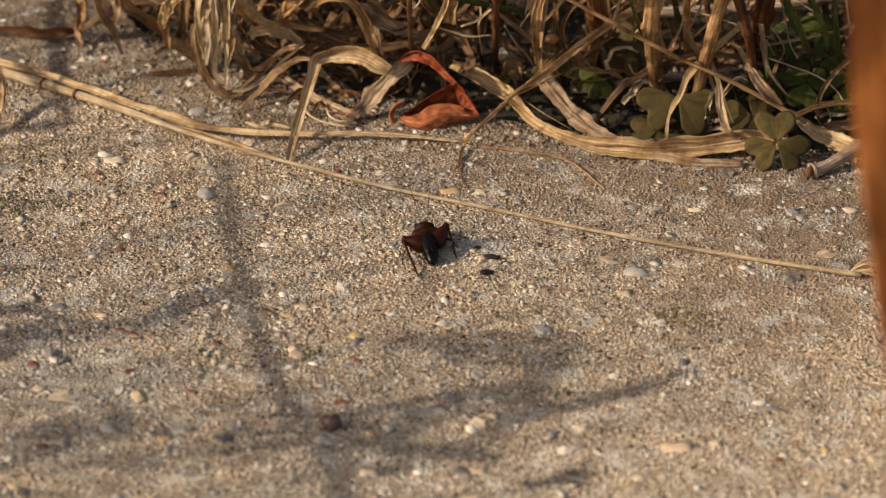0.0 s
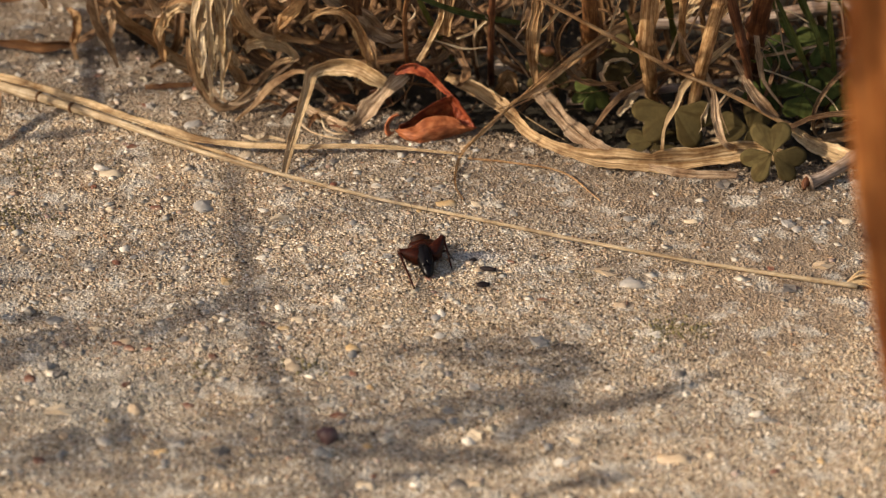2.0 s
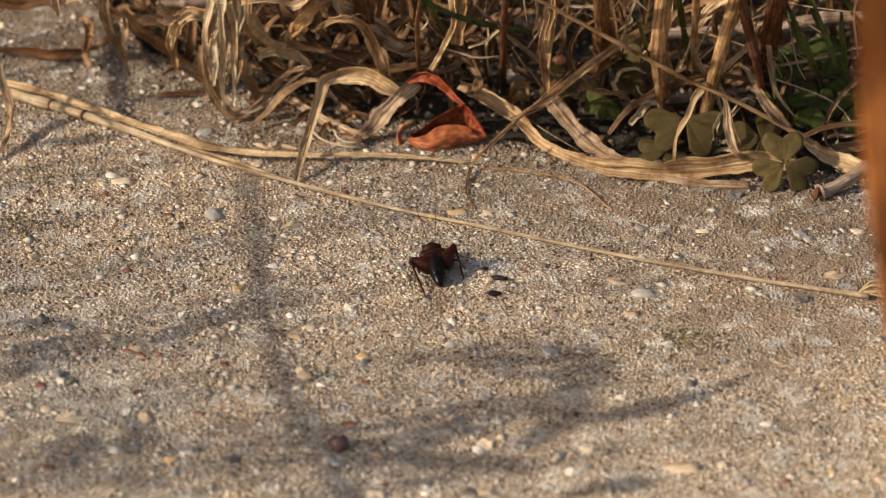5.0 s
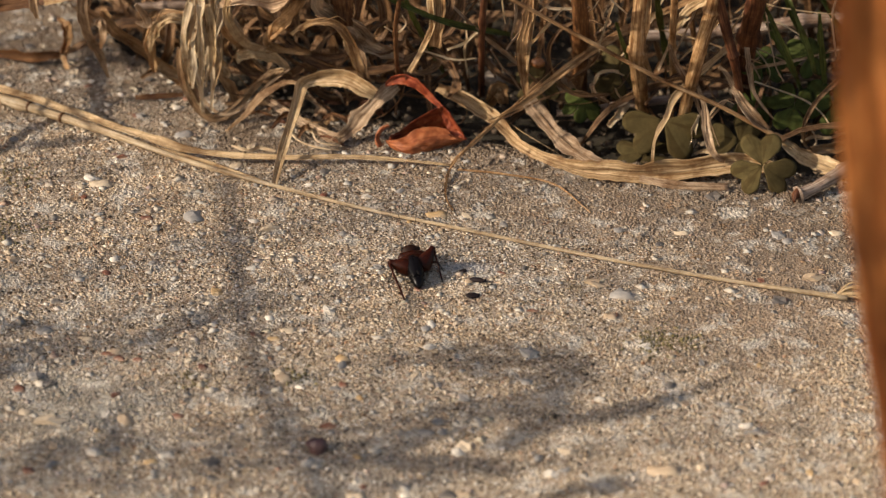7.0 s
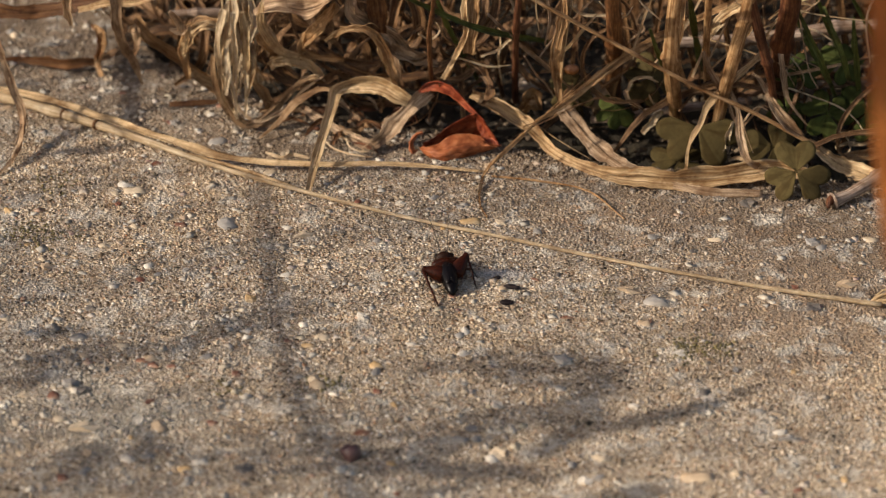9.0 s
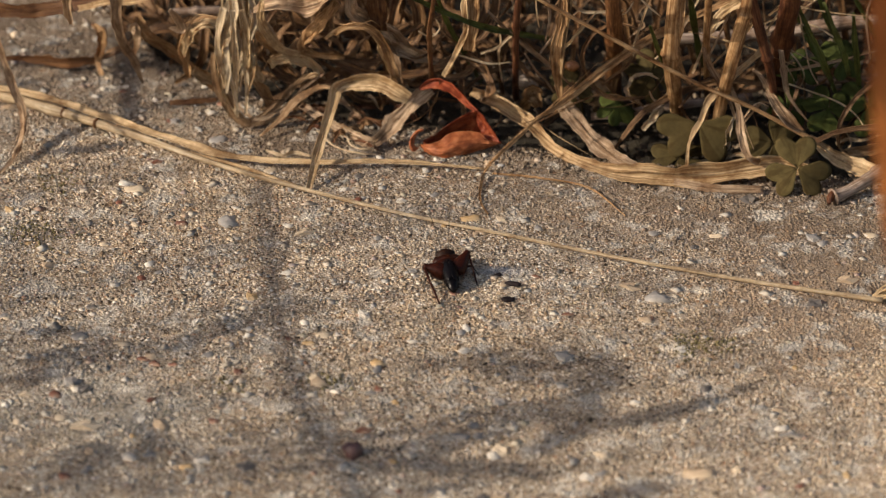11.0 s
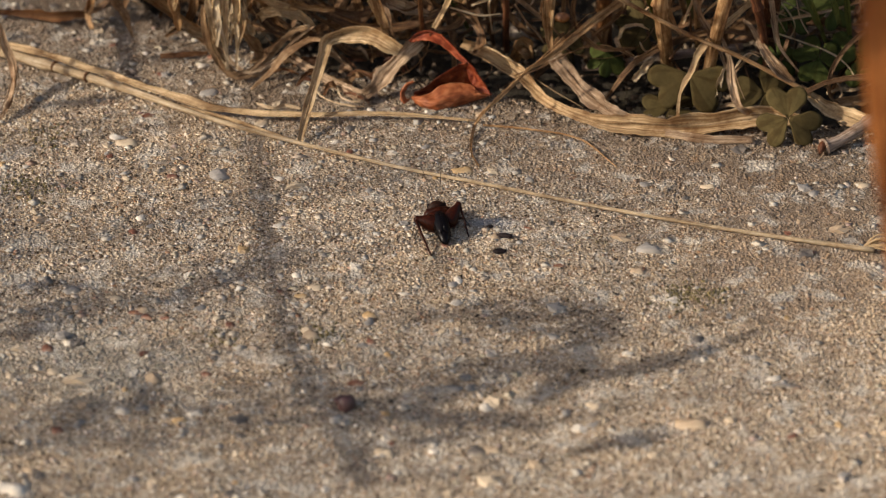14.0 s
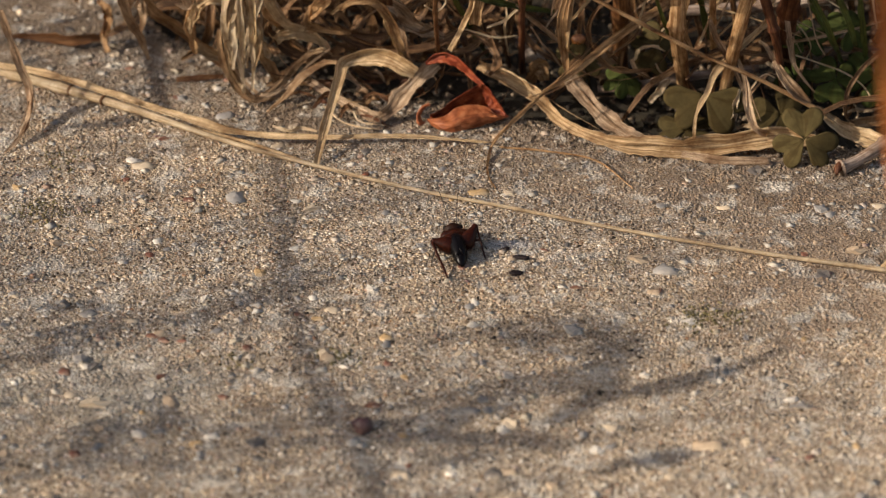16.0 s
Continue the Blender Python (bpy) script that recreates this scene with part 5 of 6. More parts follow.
def build_clover():
    dull, fresh = "dull olive three-part clover leaf beside the straw", "fresh green three-part clover leaf in the shade of stems"
    clover((77.9, 39.5, 6.0), (78.2, 57.4, -3.0), (0.0, -0.78, 0.62), 2, 8.2, CLOVER, dull, 6)
    clover((55.6, 56.5, 9.0), (57.6, 70.5, -3.0), (0.05, -0.84, 0.54), -6, 10.2, CLOVER, dull, 4, -74)
    clover((73.2, 51.8, 6.0), (75.2, 65.8, -3.0), (0.1, -0.75, 0.6), -35, 7.2, CLOVER, dull, 10)
    clover((51.2, 54.6, 0.9), (52.8, 63.1, -3.0), (0.0, -0.4, 0.9), 88, 7.4, CLOVER, dull, 2)
    clover((86.3, 57.5, 12.0), (87.9, 77.5, -3.0), (0.1, -0.75, 0.65), 40, 6.4, CLOVER_FRESH, fresh, 10)
    clover((95.8, 58.4, 12.0), (99.5, 77.5, -3.0), (-0.1, -0.75, 0.65), 75, 7.6, CLOVER_FRESH, fresh, 10)
    clover((90.7, 69.2, 20.0), (92.9, 89.4, -3.0), (0.1, -0.6, 0.8), 70, 6.4, CLOVER_FRESH, fresh, 20)
    clover((79.6, 69.5, 18.0), (82.1, 89.4, -3.0), (0, -0.6, 0.8), 10, 6.2, CLOVER_FRESH, fresh, 20)
    clover((77.3, 64.2, 9.0), (80.3, 77.5, -3.0), (0, -0.7, 0.7), 75, 5.5, CLOVER_FRESH, fresh, 20)
    clover((45.2, 72.3, 14.0), (43.8, 89.5, -3.0), (0.2, -0.7, 0.6), 150, 7.5, CLOVER, dull, 15)
    clover((37.3, 68.4, 8.0), (35.9, 82.0, -3.0), (0.2, -0.5, 0.8), -60, 6.0, CLOVER_FRESH, fresh, 35)
    clover((26.4, 72.0, 10.0), (29.3, 84.6, -3.0), (0.0, -0.8, 0.5), 30, 6.0, CLOVER, dull, 12)
    for pts in ([(76.8, 49.7, 44.0), (79.6, 50.1, 38.0), (82.3, 50.4, 32.0), (85.2, 53.0, 24.0), (88.1, 62.2, 14.0)], [(83.3, 49.7, 44.0), (86.1, 49.1, 37.0), (88.5, 51.4, 30.0), (90.6, 55.5, 22.0)], [(90.4, 50.4, 40.0), (91.8, 54.3, 30.0), (93.4, 60.3, 18.0), (95.1, 69.4, 8.0)], [(43.1, 46.1, 40.0), (45.3, 50.4, 32.0), (47.3, 53.5, 26.0), (49.5, 59.4, 17.0)],
                [(77.3, 66.4, 36.0), (81.3, 70.0, 26.0), (86.4, 77.3, 14.0), (89.9, 88.7, 2.0)], [(81.7, 59.0, 44.0), (85.7, 65.5, 32.0), (90.4, 78.4, 18.0), (94.5, 94.8, 2.0)], [(87.3, 49.6, 50.0), (93.0, 63.4, 36.0), (98.6, 76.5, 22.0), (104.1, 100.8, 2.0)],
                [(91.9, 64.4, 34.0), (93.6, 74.5, 20.0), (96.8, 91.7, 2.0)], [(50.9, 40.3, 56.0), (53.5, 56.4, 38.0), (56.2, 74.6, 20.0), (58.5, 94.8, 2.0)], [(-15.1, 27.5, 58.0), (-5.1, 45.9, 44.0), (5.4, 53.2, 36.0), (20.2, 67.2, 26.0)],
                [(-6.9, 34.5, 56.0), (-3.8, 53.6, 38.0), (-0.5, 70.7, 22.0), (4.3, 91.9, 2.0)]):
        blade(pts, [0.7, 1.6, 1.7, 1.2], GREEN, "slender green grass blade growing among dead stems", [0, 20, 10, 0], 0.5, name="green_grass_blade", group="green grass blades")


def build_twigs():
    t = thing("twig", None, "grey-brown broken twig lying at the slab's edge", "twig", at=Matrix.Identity(4))
    part("stick", mesh_of("stick", *tube_data([(86.0, 33.4, 1.6), (89.6, 35.3, 2.2), (94.4, 38.6, 3.4), (102.2, 44.8, 5.0), (112.0, 51.5, 7.0)], [1.7, 1.3, 1.5, 1.6, 1.7], n=40, sides=12, ridged=0.1, nodes=(0.0, 0.6)), TWIG), t)
    part("bud", mesh_of("bud", *tube_data([(86.1, 34.2, 1.8), (85.2, 32.9, 1.6), (84.9, 31.3, 1.0)], [1.2, 1.0, 0.4], n=10, ridged=0.15), DARKSTEM), t)
    for pts, r in (([(51.3, 83.1, 18.0), (64.3, 84.0, 18.0), (79.1, 83.0, 20.0), (92.7, 83.2, 22.0), (111.9, 85.0, 22.0)], 1.5), ([(30.7, 71.5, 3.0), (38.2, 71.7, 3.5), (49.2, 74.6, 4.0), (69.8, 77.6, 5.0)], 1.1), ([(-71.1, 90.7, 22.0), (-60.2, 91.6, 22.0), (-48.0, 93.1, 20.0)], 1.1),
                   ([(79.4, 80.1, 8.0), (90.3, 80.1, 8.0), (106.8, 81.7, 9.0)], 0.8)):
        stalk(pts, [r * 0.8, r, r * 1.05, r * 0.9], TWIG, "dark grey-brown twig lying in the litter", "twig", (0.3, 0.7), "twig", "twigs in the litter")


def reeds(rng, count, x0, x1, depth, start_off, lean_by, datas, tall=(90, 330), wide=(0.5, 3.4)):
    for k in range(count):
        x, y = rng.uniform(x0, x1), rng.uniform(0, 1) ** 1.3 * depth
        y += float(edge_y(x * MM)) * 1000 + start_off
        h = rng.uniform(*tall)
        lean = rng.normal(0, lean_by, 2) * h
        w = wide[0] + (wide[1] - wide[0]) * rng.random() ** 1.8
        pts = [(x, y, -4), (x + lean[0] * 0.15, y + lean[1] * 0.15, h * 0.35), (x + lean[0] * 0.5, y + lean[1] * 0.5, h * 0.75), (x + lean[0], y + lean[1], h * rng.uniform(0.7, 1.0))]
        if rng.random() < 0.35:
            datas.append(tube_data(pts, [w * 0.4, w * 0.36, w * 0.3, w * 0.2], n=9, sides=6, seed=k))
        else:
            datas.append(ribbon_data(pts, [w, w * 1.1, w, w * 0.3], rng.uniform(-70, 70, 4), 0.4, 0.2, (rng.normal(), -1, 0.3), n=11, seed=k, across=4))


def build_thatch():
    """The mass of dead stems and leaves behind, thick enough to keep the soil in shade."""
    rng = np.random.default_rng(11)
    datas = []
    reeds(rng, 130, -150, 170, 90, 28, 0.45, datas, (70, 300), (0.4, 2.6))
    reeds(rng, 700, -190, 210, 220, 95, 0.35, datas)
    # mostly unseen stems further left, added to keep low sun off the soil
    reeds(rng, 330, -520, -150, 330, 15, 0.25, datas, (150, 380), (1.5, 5.0))
    for k in range(460):
        x, y = rng.uniform(-150, 160), rng.uniform(0, 1) * 170
        y += float(edge_y(x * MM)) * 1000 + 3
        a, ln = rng.uniform(0, 6.28), rng.uniform(10, 55)
        dx, dy = math.cos(a) * ln, math.sin(a) * ln * 0.5
        if y - abs(dy) < float(edge_y(x * MM)) * 1000:
            dy = abs(dy)
        z = rng.uniform(0, 12)
        pts = [(x, y, z), (x + dx * 0.4, y + dy * 0.4, z + rng.uniform(0, 9)), (x + dx * 0.8, y + dy * 0.8, z + rng.uniform(0, 8)), (x + dx, y + dy, rng.uniform(-2, 6))]
        w = 0.35 + 2.8 * rng.random() ** 2
        datas.append(ribbon_data(pts, [w * 0.6, w, w, w * 0.4], rng.uniform(-50, 50, 4), 0.4, 0.18, (0.2, -0.6, 0.8), n=11, seed=k, across=4))
    me = mesh_of("thatch", *joined(datas), THATCH)
    thing("dead_grass", me, "dense dead tan and brown grass and litter", "dry grass", kind="stuff")
    # limp leaves curled in loops along the slab's edge, thickest at the back
    datas = []
    for k in range(250):
        back = k < 185
        x = rng.uniform(-82, 2) if back else rng.uniform(-5, 125)
        e = float(edge_y(x * MM)) * 1000
        y = e + (rng.uniform(-3, 42) if back else rng.uniform(10, 55) + (18 if 45 < x < 112 else 0))
        z = rng.uniform(3, 12) + rng.random() ** 2 * (34 if back else 24)
        r = rng.uniform(4, 15) if back else rng.uniform(3, 12)
        a0, sweep = rng.uniform(0, 6.28), rng.choice((-1, 1)) * rng.uniform(1.2, 4.6)
        ax = unit(np.array((1, rng.normal(0, 0.5), rng.normal(0, 0.35))))
        ay = unit(np.cross(np.array((rng.normal(0, 0.5), 0.9, -0.3)), ax))
        drift = np.array((rng.normal(0, 9), rng.normal(0, 5), rng.normal(0, 4)))
        pts = []
        for q in np.linspace(0, 1, 7):
            p = np.array((x, y, z)) + (ax * math.cos(a0 + sweep * q) + ay * math.sin(a0 + sweep * q)) * r * (1.25 - 0.5 * q) + drift * q
            pts.append((p[0], max(p[1], e - 9), max(1.4, p[2])))
        w = (0.6 + 3.4 * rng.random() ** 1.6) if back else (0.2 + 1.4 * rng.random() ** 2.5)
        if k % 3 == 0 and back:
            w *= 0.25
        datas.append(ribbon_data(pts, [w * 0.8, w, w, w, w * 0.9, w * 0.7, w * 0.25], rng.uniform(-50, 50, 7), rng.uniform(0.2, 0.7), 0.2, (rng.normal(0, 0.4), -0.7, 0.6), n=22, seed=k + 900, across=6, crumple=0.2))
    me = mesh_of("tangle", *joined(datas), THATCH)
    thing("withered_grass", me, "tangled curled brown grass leaves heaped at the slab's edge", "dry grass", kind="stuff")
    # unseen thin grass toward the sun, beside the pavement, added to dim the slab
    datas = []
    for k in range(225):
        low = k >= 180
        x, y = rng.uniform(-480, -330), rng.uniform(-225, -85) if not low else rng.uniform(-90, 35)
        h = rng.uniform(230, 360) if not low else rng.uniform(165, 215)
        lean = rng.normal(0, 0.09, 2) * h
        w = rng.uniform(0.25, 0.62) if not low else rng.uniform(0.6, 1.6)
        datas.append(ribbon_data([(x, y, -3), (x + lean[0] * 0.2, y + lean[1] * 0.2, h * 0.5), (x + lean[0], y + lean[1], h)], [w, w, w * 0.4], 20, 0.4, 0.2, (1, 0.3, 0), n=8, seed=k, across=4))
    thing("grass_stand", mesh_of("grass_stand", *joined(datas), THATCH), "thin unseen dry grass added to shade the slab", "dry grass", kind="stuff")


def build_weed():
    """A dead weed standing outside the view, toward the sun: its shadow lies on the slab."""
    w = thing("dead_weed", None, "dry weed with withered leaves standing beside the pavement", "weed", at=pose(-0.42, -0.13, 0))

    def loc(pts):
        return [(p[0] + 420, p[1] + 130, p[2]) for p in pts]
    hint = tuple(TO_SUN)
    for pts, wd in SHADE:
        broad = max(wd) >= 7
        for q in (-1, 0, 1) if broad else (0,):
            lobe = [(p[0], p[1] + q * 0.62 * d, p[2]) for p, d in zip(loc(pts), wd)]
            part("leaf_lobe", mesh_of("leaf_lobe", *ribbon_data(lobe, [d * (0.42 if broad else 0.9) for d in wd], 0, 0.15, 0.3, hint, seed=len(pts) + q, ragged=0.3), BROWN), w)
    for i, j in JOINS:
        a, b = (loc([p])[0] if p else (0, 0, -3) for p in (i, j))
        part("leaf_stalk", mesh_of("leaf_stalk", *tube_data([a, [(p + q) / 2 for p, q in zip(a, b)], b], [0.6, 0.5, 0.35]), BROWN), w)
    for pts, wd in STALKS:
        part("stem", mesh_of("stem", *tube_data(loc(pts), wd), BROWN), w)
    return w


SHADE = [
    ([(-366.7, -194.3, 163.7), (-356.1, -191.2, 161.9), (-344.1, -190.3, 160.1), (-331.1, -185.7, 158.3), (-318.1, -179.8, 156.5), (-307.4, -175.2, 154.7), (-292.9, -173.6, 152.8), (-280.8, -171.1, 151.0), (-268.7, -165.1, 149.2), (-256.5, -159.7, 147.4), (-239.3, -151.5, 145.5)], [3, 3.5, 5, 4.5, 6, 9, 8, 9, 8, 7, 4]),
    ([(-267.4, -135.0, 144.2), (-258.3, -133.1, 144.4), (-249.2, -135.8, 144.5), (-241.3, -136.1, 144.7), (-233.4, -138.8, 144.9), (-227.4, -140.0, 145.2)], [3, 4, 8, 9.5, 9.5, 4]),
    ([(-231.2, -139.3, 144.3), (-232.8, -150.3, 143.3), (-236.1, -159.8, 142.4), (-241.1, -170.2, 141.5)], [6, 6, 6, 4]),
    ([(-234.1, -165.4, 137.4), (-219.1, -156.6, 134.6), (-202.8, -150.2, 131.8), (-186.3, -143.0, 128.9), (-174.6, -136.3, 126.3), (-165.9, -130.8, 123.6)], [5, 5.5, 4, 4, 3, 1.5]),
    ([(-282.3, -177.0, 146.6), (-265.9, -175.1, 144.8), (-249.4, -176.9, 143.1), (-238.9, -178.3, 141.5)], [4, 5, 6, 3]),
    ([(-254.2, -179.2, 135.9), (-240.2, -175.2, 133.5)], [3, 3]),
    ([(-206.6, -178.7, 124.7), (-194.9, -174.5, 124.4), (-186.6, -172.0, 124.2)], [5, 5, 2]),
    ([(-232.8, -86.9, 110.3), (-245.4, -90.6, 111.5), (-259.0, -98.9, 112.6), (-272.5, -106.7, 113.8), (-287.5, -108.1, 115.0), (-296.0, -112.9, 116.1), (-305.4, -120.0, 117.1)], [2.5, 5, 4.5, 3, 4, 6, 8]),
    ([(-269.5, -98.9, 106.2), (-279.8, -95.0, 106.5), (-289.8, -94.4, 106.8)], [1.5, 3, 3]),
    ([(-313.5, -162.7, 127.4), (-305.6, -159.4, 127.2), (-299.6, -160.1, 127.0)], [5, 8, 3]),
    ([(-291.7, -144.8, 124.8), (-290.0, -152.7, 124.8), (-290.1, -160.4, 124.8)], [3.5, 4, 3]),
    ([(-277.8, -158.7, 123.5), (-272.0, -155.4, 123.3)], [3, 4]),
    ([(-262.6, -0.6, 86.1), (-249.4, 2.7, 85.7), (-238.2, 5.5, 85.4)], [3, 4, 2]),
]
JOINS = [
    ((-194.2, 90.1, 54.3), (-184.2, 93.0, 52.1)),
    (None, (-366.7, -194.3, 163.7)), (None, (-305.4, -120.0, 117.1)), (None, (-289.8, -94.4, 106.8)), (None, (-313.5, -162.7, 127.4)), (None, (-324.2, -217.5, 172.6)), (None, (-194.2, 90.1, 54.3)), (None, (-262.6, -0.6, 86.1)),
    ((-239.3, -151.5, 145.5), (-231.2, -139.3, 144.3)), ((-239.3, -151.5, 145.5), (-234.1, -165.4, 137.4)), ((-280.8, -171.1, 151.0), (-282.3, -177.0, 146.6)), ((-282.3, -177.0, 146.6), (-254.2, -179.2, 135.9)), ((-313.5, -162.7, 127.4), (-291.7, -144.8, 124.8)), ((-324.2, -217.5, 172.6), (-206.6, -178.7, 124.7)),
]
STALKS = [
    ([(-271.4, -36.0, 124.3), (-276.5, -60.6, 128.7), (-282.5, -79.1, 133.1), (-288.8, -97.2, 137.6), (-294.3, -112.4, 142.0), (-300.0, -127.3, 146.4), (-305.1, -142.0, 150.8), (-309.0, -158.6, 155.2), (-312.2, -171.5, 159.5), (-315.5, -187.5, 163.9), (-319.1, -204.2, 168.2), (-324.2, -217.5, 172.6)], [0.6, 1.0, 1.1, 1.1, 1.2, 1.2, 1.25, 1.3, 1.3, 1.4, 1.4, 1.4]),
    ([(-194.2, 90.1, 54.3), (-192.3, 72.7, 54.3), (-190.6, 57.3, 54.2), (-188.3, 40.8, 54.2), (-185.1, 26.3, 54.1)], [1.0, 1.2, 1.3, 1.1, 0.5]),
    ([(-184.2, 93.0, 52.1), (-181.7, 77.1, 52.0), (-179.2, 61.6, 51.9)], [1.0, 0.9, 0.5]),
]


def build_pebbles():
    kinds = {
        "cream": stone("cream_pebble", (0.56, 0.46, 0.335)), "white": stone("white_pebble", (0.64, 0.60, 0.53)), "grey": stone("grey_pebble", (0.25, 0.24, 0.23), 0.25, 0.6, 0.35), "dark": stone("dark_pebble", (0.10, 0.09, 0.085)),
        "ochre": stone("ochre_pebble", (0.46, 0.31, 0.15)), "rust": stone("rust_pebble", (0.17, 0.062, 0.036), 0.5, 0.6, 0.4), "wine": stone("wine_red_pebble", (0.06, 0.02, 0.026), 0.4, 0.45, 0.12), "tan": stone("tan_pebble", (0.42, 0.32, 0.22)),
    }
    meshes = {}

    def pebble(x, y, size, kind, asp=0.75, turn=0, shape=0, high=0.42, proud=False):
        key = (kind, shape)
        if key not in meshes:
            v, f, u = lump_data(1, 0.78, 0.55, shape * 2.3 + 1, 0.3, 5, 7)
            meshes[key] = mesh_of("pebble", v, f, u, kinds[kind], shape % 2 == 0)
        ob = new("pebble", meshes[key])
        ob.parent = PAVEMENT
        r = size / 2 * (1 if proud else 1.12)
        ob.matrix_basis = Matrix.Translation((x * MM, y * MM, float(slab_z(x * MM, y * MM)) + (r * high * 0.35 if proud else 0.24 + r * (0.29 - high)) * MM)) @ Matrix.Rotation(radians(turn), 4, "Z") @ Matrix.Diagonal((r, r * asp / 0.78, r * high / 0.55, 1))

    for k, (p, size, kind, asp, turn) in enumerate(NAMED):
        pebble(p[0], p[1], size * 0.97, kind, asp, turn, k % 5, 1.15 if kind == "wine" else 0.5, kind == "wine")
    rng = np.random.default_rng(21)
    names = ["cream", "tan", "grey", "tan", "dark", "white", "ochre", "rust", "cream", "grey", "white", "dark", "tan", "grey", "rust"]
    n = 0
    while n < 200:
        x, y = rng.uniform(-118, 118), rng.uniform(-110, 130)
        if y > float(edge_y(x * MM)) * 1000 - 3 or (x > 12 and rng.random() < 0.65):
            continue
        pebble(x, y, min(4.6, max(1.2, float(rng.lognormal(math.log(2.0), 0.34)))), names[int(rng.integers(len(names)))], rng.uniform(0.7, 1.15), rng.uniform(0, 180), int(rng.integers(5)), 0.5)
        n += 1


NAMED = [
    ((-76.7, 41.5), 4.4, "cream", 0.8, 10), ((-81.5, 40.0), 2.6, "cream", 0.8, 30), ((-40.6, 23.4), 2.4, "white", 0.9, 0), ((-36.8, 19.9), 4.0, "cream", 0.6, 20), ((-18.9, -37.6), 3.2, "ochre", 0.8, 10),
    ((2.1, 26.3), 4.2, "ochre", 0.7, 10), ((8.9, 25.6), 3.6, "cream", 0.6, -10), ((-23.6, -74.5), 4.4, "wine", 0.9, 20), ((-80.7, -62.8), 5.6, "cream", 0.75, 0), ((-70.3, -75.2), 3.2, "white", 0.9, 0),
    ((-54.8, -76.8), 2.6, "white", 0.9, 20), ((21.8, -35.8), 5.0, "grey", 0.8, 20), ((20.8, -47.5), 2.6, "grey", 1.0, 0), ((86.1, -2.6), 4.0, "tan", 0.9, 0), ((43.6, 19.0), 2.4, "grey", 1.0, 60),
    ((-14.9, -92.0), 3.4, "cream", 1.0, 0), ((-22.3, -17.9), 3.6, "white", 0.7, -30), ((-11.5, -28.9), 2.4, "white", 0.6, 0), ((-20.3, -50.2), 2.4, "grey", 0.8, 0), ((-27.8, -50.1), 2.6, "white", 0.4, -20),
    ((-33.9, -29.2), 2.4, "ochre", 0.7, 0), ((-47.5, -9.2), 3.4, "ochre", 0.8, -20), ((-75.1, -29.1), 3.4, "cream", 0.6, 0), ((-70.1, -35.2), 2.6, "rust", 0.6, -20), ((-67.3, -37.1), 3.0, "rust", 0.5, -20), ((-63.2, -37.7), 2.0, "rust", 0.6, 0),
    ((-49.1, -41.0), 2.6, "rust", 0.8, 0), ((-53.4, -61.0), 2.4, "rust", 0.9, 0), ((-21.5, -65.5), 3.0, "rust", 0.7, 0), ((4.1, -92.3), 4.6, "dark", 0.8, 0), ((7.5, -91.8), 3.0, "tan", 0.9, 0), ((6.3, -103.3), 6.0, "cream", 0.6, 10),
    ((-0.9, -67.6), 4.0, "grey", 0.8, 0), ((37.2, -4.6), 4.6, "tan", 0.7, -30), ((43.3, -9.8), 6.2, "grey", 0.6, 0), ((40.4, -19.2), 2.6, "tan", 1.1, 0), ((80.1, 16.4), 4.2, "grey", 0.7, 10), ((93.5, 17.5), 3.4, "cream", 0.8, 0),
    ((68.6, -67.8), 4.0, "grey", 0.5, 0), ((70.6, -68.1), 2.0, "dark", 0.9, 0), ((49.3, -82.9), 6.0, "tan", 0.7, 0), ((63.4, -56.8), 2.6, "grey", 0.6, 0), ((28.2, -82.5), 3.4, "grey", 0.6, 40), ((25.2, -83.9), 2.6, "white", 1.4, 0),
    ((-59.1, 85.2), 2.2, "rust", 0.8, 0), ((-65.0, 24.7), 2.4, "rust", 0.9, 0), ((-105.6, 31.5), 3.0, "ochre", 0.7, -20), ((28.7, -75.3), 3.4, "cream", 0.9, 0), ((36.4, -54.7), 2.0, "white", 1.0, 0), ((-86.0, -59.3), 3.0, "cream", 0.8, 30),
    ((-57.9, -79.4), 2.6, "ochre", 0.8, 20), ((-83.3, -82.6), 3.0, "rust", 0.8, 0), ((16.3, -0.4), 1.8, "rust", 0.7, -10), ((22.9, -17.1), 2.4, "rust", 0.5, 0), ((-31.3, -45.4), 4.0, "tan", 0.8, 0), ((-91.0, -104.7), 6.5, "white", 0.7, -20),
    ((3.3, -1.0), 2.2, "white", 0.35, -25), ((2.4, -7.0), 1.4, "dark", 0.6, 0),
    ((-14.6, 35.0), 2.2, "white", 1.0, 0), ((17.2, 21.4), 2.2, "grey", 1.0, 0), ((58.2, 17.9), 3.0, "cream", 0.6, 0), ((16.1, -97.2), 4.0, "tan", 0.7, 0), ((-0.7, 33.3), 2.0, "grey", 0.8, 0),
]


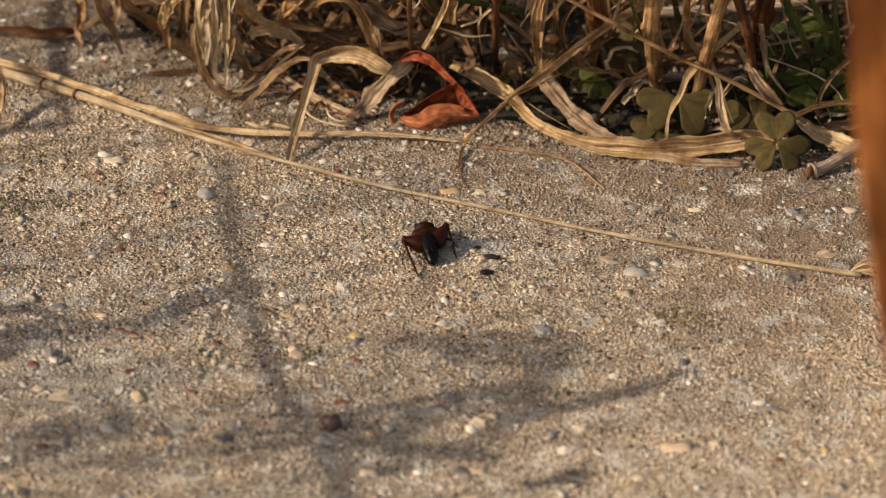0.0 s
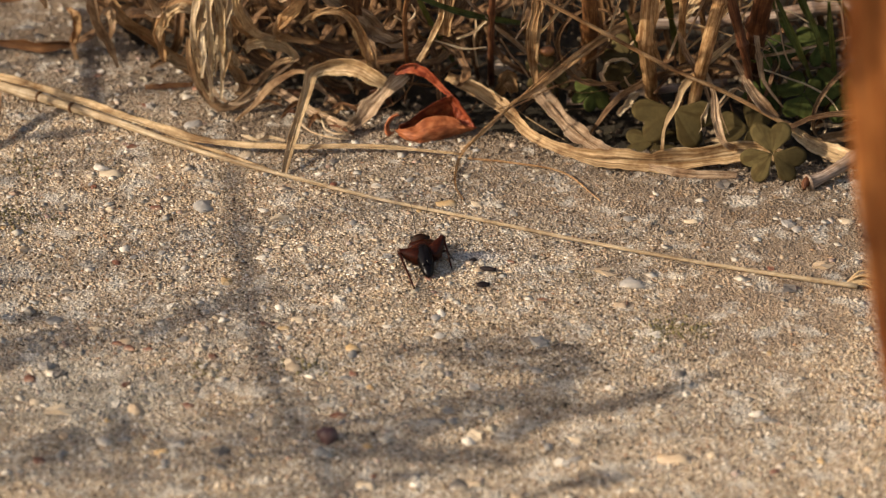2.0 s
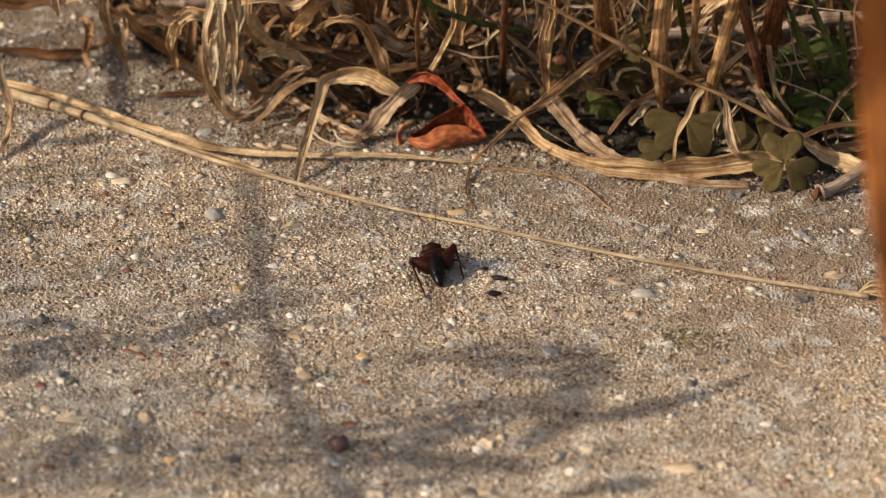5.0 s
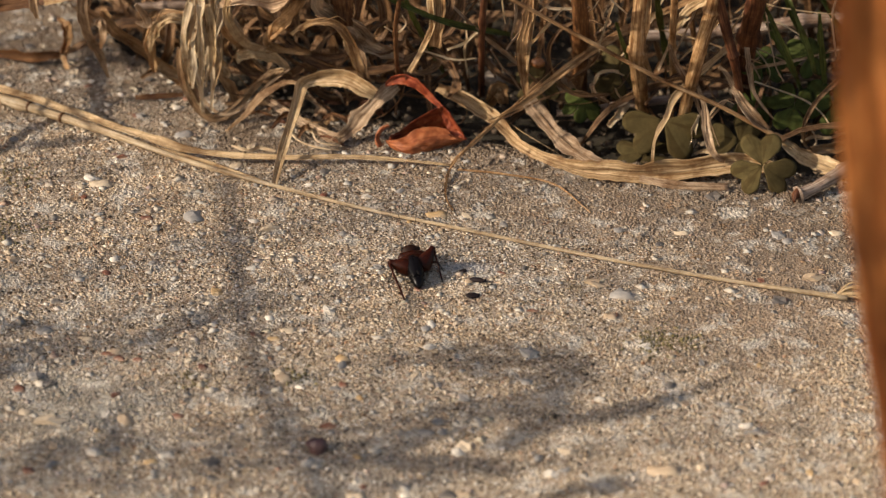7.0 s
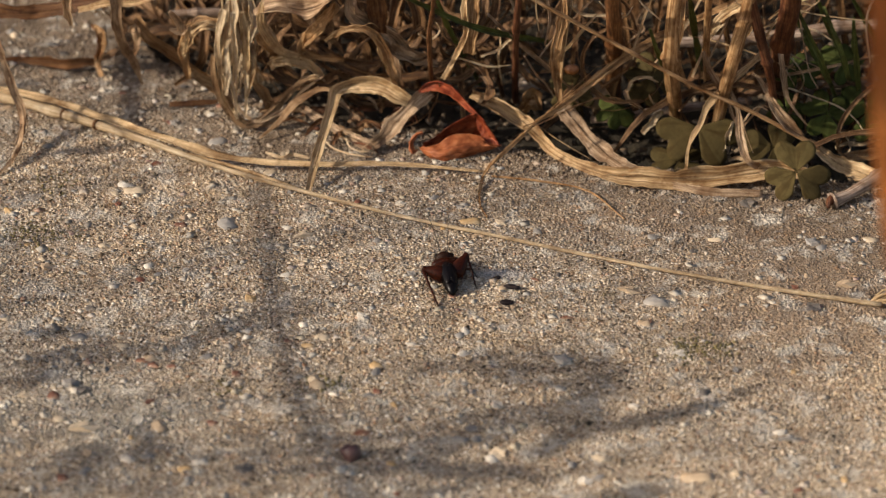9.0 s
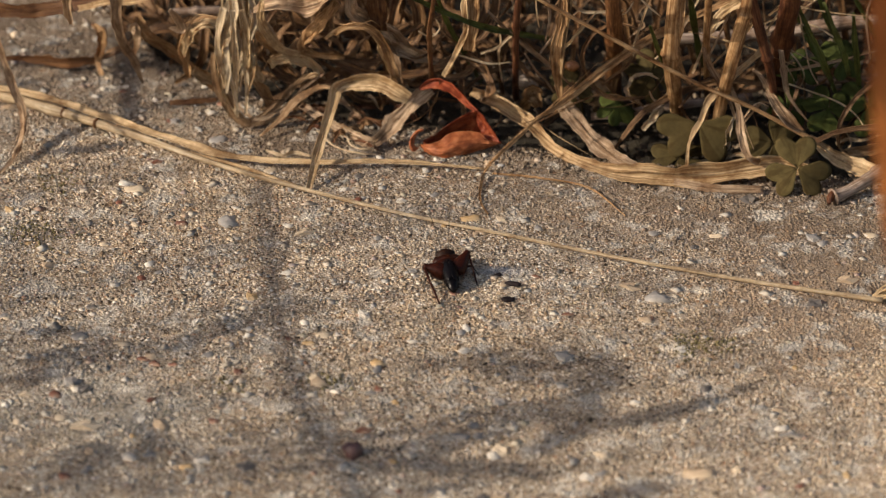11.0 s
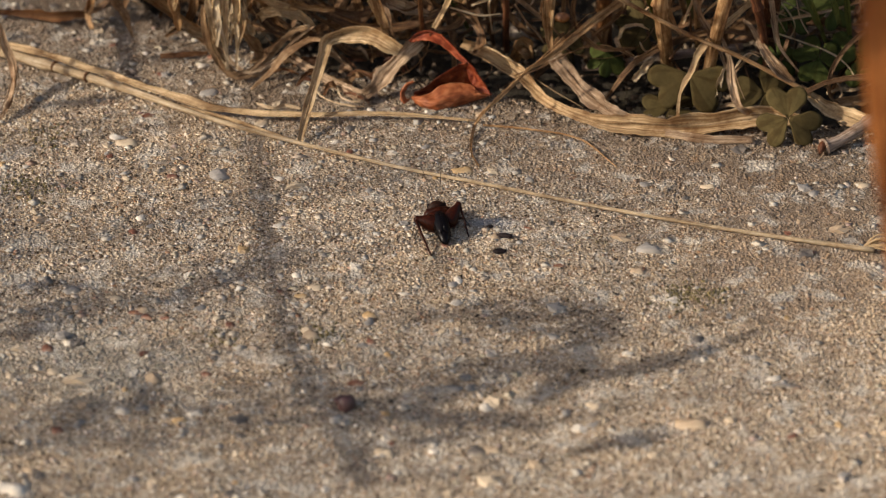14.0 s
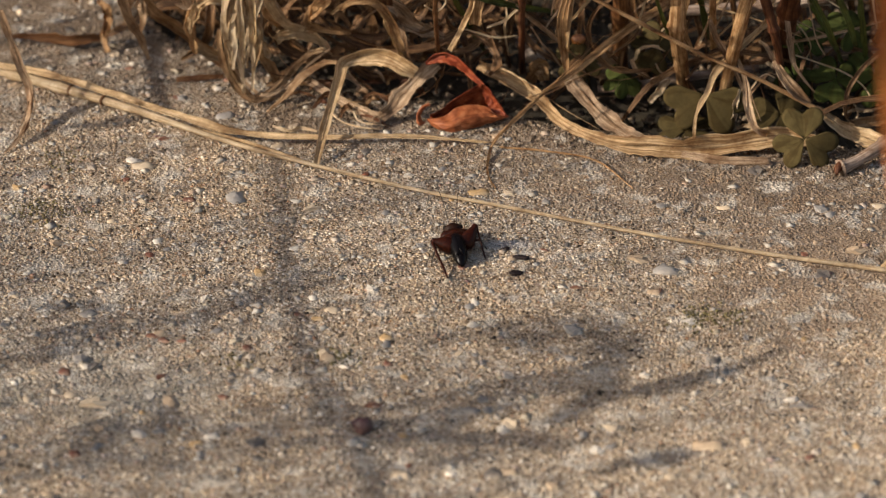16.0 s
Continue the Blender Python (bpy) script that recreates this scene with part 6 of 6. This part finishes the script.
def build_bits():
    for p, (a, b, c), rot in (((9.7, -11.4, 0.5), (1.6, 0.9, 0.5), 8), ((10.9, -4.5, 0.6), (2.0, 0.85, 0.5), -12), ((7.7, -0.1, 0.4), (1.0, 0.6, 0.35), 20)):
        me = mesh_of("seed_husk", *lump_data(a, b, c, rot * 0.1 + 3, 0.2, 8, 12), HUSK)
        thing("seed_husk", me, "small black seed husk on the concrete", "husk", "husks", at=Matrix.Translation(Vector(p) * MM) @ Matrix.Rotation(radians(rot), 4, "Z"))
    # withered leaf scraps and stones in the litter
    blade([(14.5, 78.5, 2.0), (15.8, 75.2, 6.0), (17.1, 74.3, 8.0), (18.1, 74.6, 4.0)], [2.0, 4.0, 4.5, 2.0], TAN, "small crumpled tan leaf in the litter", [0, 30, 20, 0], 0.4, name="leaf_scrap", group="leaf scraps")
    blade([(30.1, 76.3, 10.0), (33.1, 75.8, 8.0), (34.2, 76.1, 4.0)], [8.0, 9.0, 6.0], GREYISH, "broad faded brown leaf in the litter", [0, 10, 0], 0.2, name="leaf_scrap", group="leaf scraps")
    bead = mesh_of("bead", *lump_data(1.9, 1.5, 1.3, 2, 0.03, 10, 14), shell("amber_shell", (0.20, 0.07, 0.02), (0.38, 0.16, 0.06), 0.12, 1.0))
    thing("beetle_shell", bead, "shiny amber beetle shell lying in the litter", "shell", at=Matrix.Translation(Vector((26.1, 74.6, 15.0)) * MM))
    for p, r, s in (((13.7, 94.7, 4.0), 2.6, 1), ((16.0, 89.4, 3.0), 3.0, 2)):
        me = mesh_of("stone", *lump_data(r, r * 0.8, r * 0.7, s, 0.15), stone("litter_stone", (0.33, 0.27, 0.22)))
        thing("stone", me, "small dull brown stone in the litter", "stone", "stones in the litter", at=Matrix.Translation(Vector(p) * MM))


def build_moss():
    m, nt, p = start("olive_moss")
    nt.links.new(ramp(nt, geo_random(nt), [(0.0, (0.06, 0.048, 0.018)), (0.6, (0.16, 0.125, 0.05)), (1.0, (0.26, 0.20, 0.09))]), p.inputs["Base Color"])
    p.inputs["Roughness"].default_value = 0.9
    rng = np.random.default_rng(8)
    pos, size = [], []
    for (x, y), spread, n in (((51.1, -29.1), 3.6, 90), ((49.4, -32.0), 2.0, 60), ((-95.7, 19.8), 4.0, 110), ((-101.1, 22.0), 3.0, 70), ((-28.9, -45.4), 2.6, 80), ((-51.1, -46.1), 2.2, 50), ((-95.9, 45.8), 3.0, 60), ((55.9, -31.6), 2.5, 50)):
        a = rng.normal(0, spread, (n, 2)) * MM + np.array((x, y)) * MM
        r = rng.uniform(0.00018, 0.00055, n)
        pos.append(np.column_stack([a, slab_z(a[:, 0], a[:, 1]) + r * 0.3]))
        size.append(r)
    ob = scattered("moss", np.concatenate(pos), np.concatenate(size), m, None, "small dark olive moss specks on the concrete", 9)
    tagged(ob, "", "moss")


CRICKET, FEELERS = build_cricket()
build_straws()
build_blades()
build_red_leaf()
build_clover()
build_twigs()
build_thatch()
WEED = build_weed()
build_bits()
build_moss()
build_pebbles()
build_sand()


def motions():
    base = WEED.matrix_basis.copy()
    sway = [(0.0, 0.0), (0.5, 0.2), (1.0, 0.4), (2.0, 0.85), (3.0, 1.15), (4.5, 1.2), (6.5, 1.2), (7.5, 1.25), (9.0, 1.2), (12.0, 1.15), (14.0, 1.3), (16.0, 1.6)]
    walk(WEED, [(t, base @ pose(0, 0, 0, 0, -1.7 * a, 0)) for t, a in sway])
    for k, fl in enumerate(FEELERS):
        b = fl.matrix_basis.copy()
        swing = [(0.0, 0), (1.0, 6), (2.0, -8), (3.0, 4), (4.0, -4), (5.5, 6), (7.0, -2), (8.5, 5), (10.0, -4), (12.0, 8), (13.5, -3), (14.5, 6), (16.0, 0)]
        walk(fl, [(t, b @ pose(0, 0, 0, 0.6 * a * (1 - 2 * k), 0, a)) for t, a in swing])


motions()
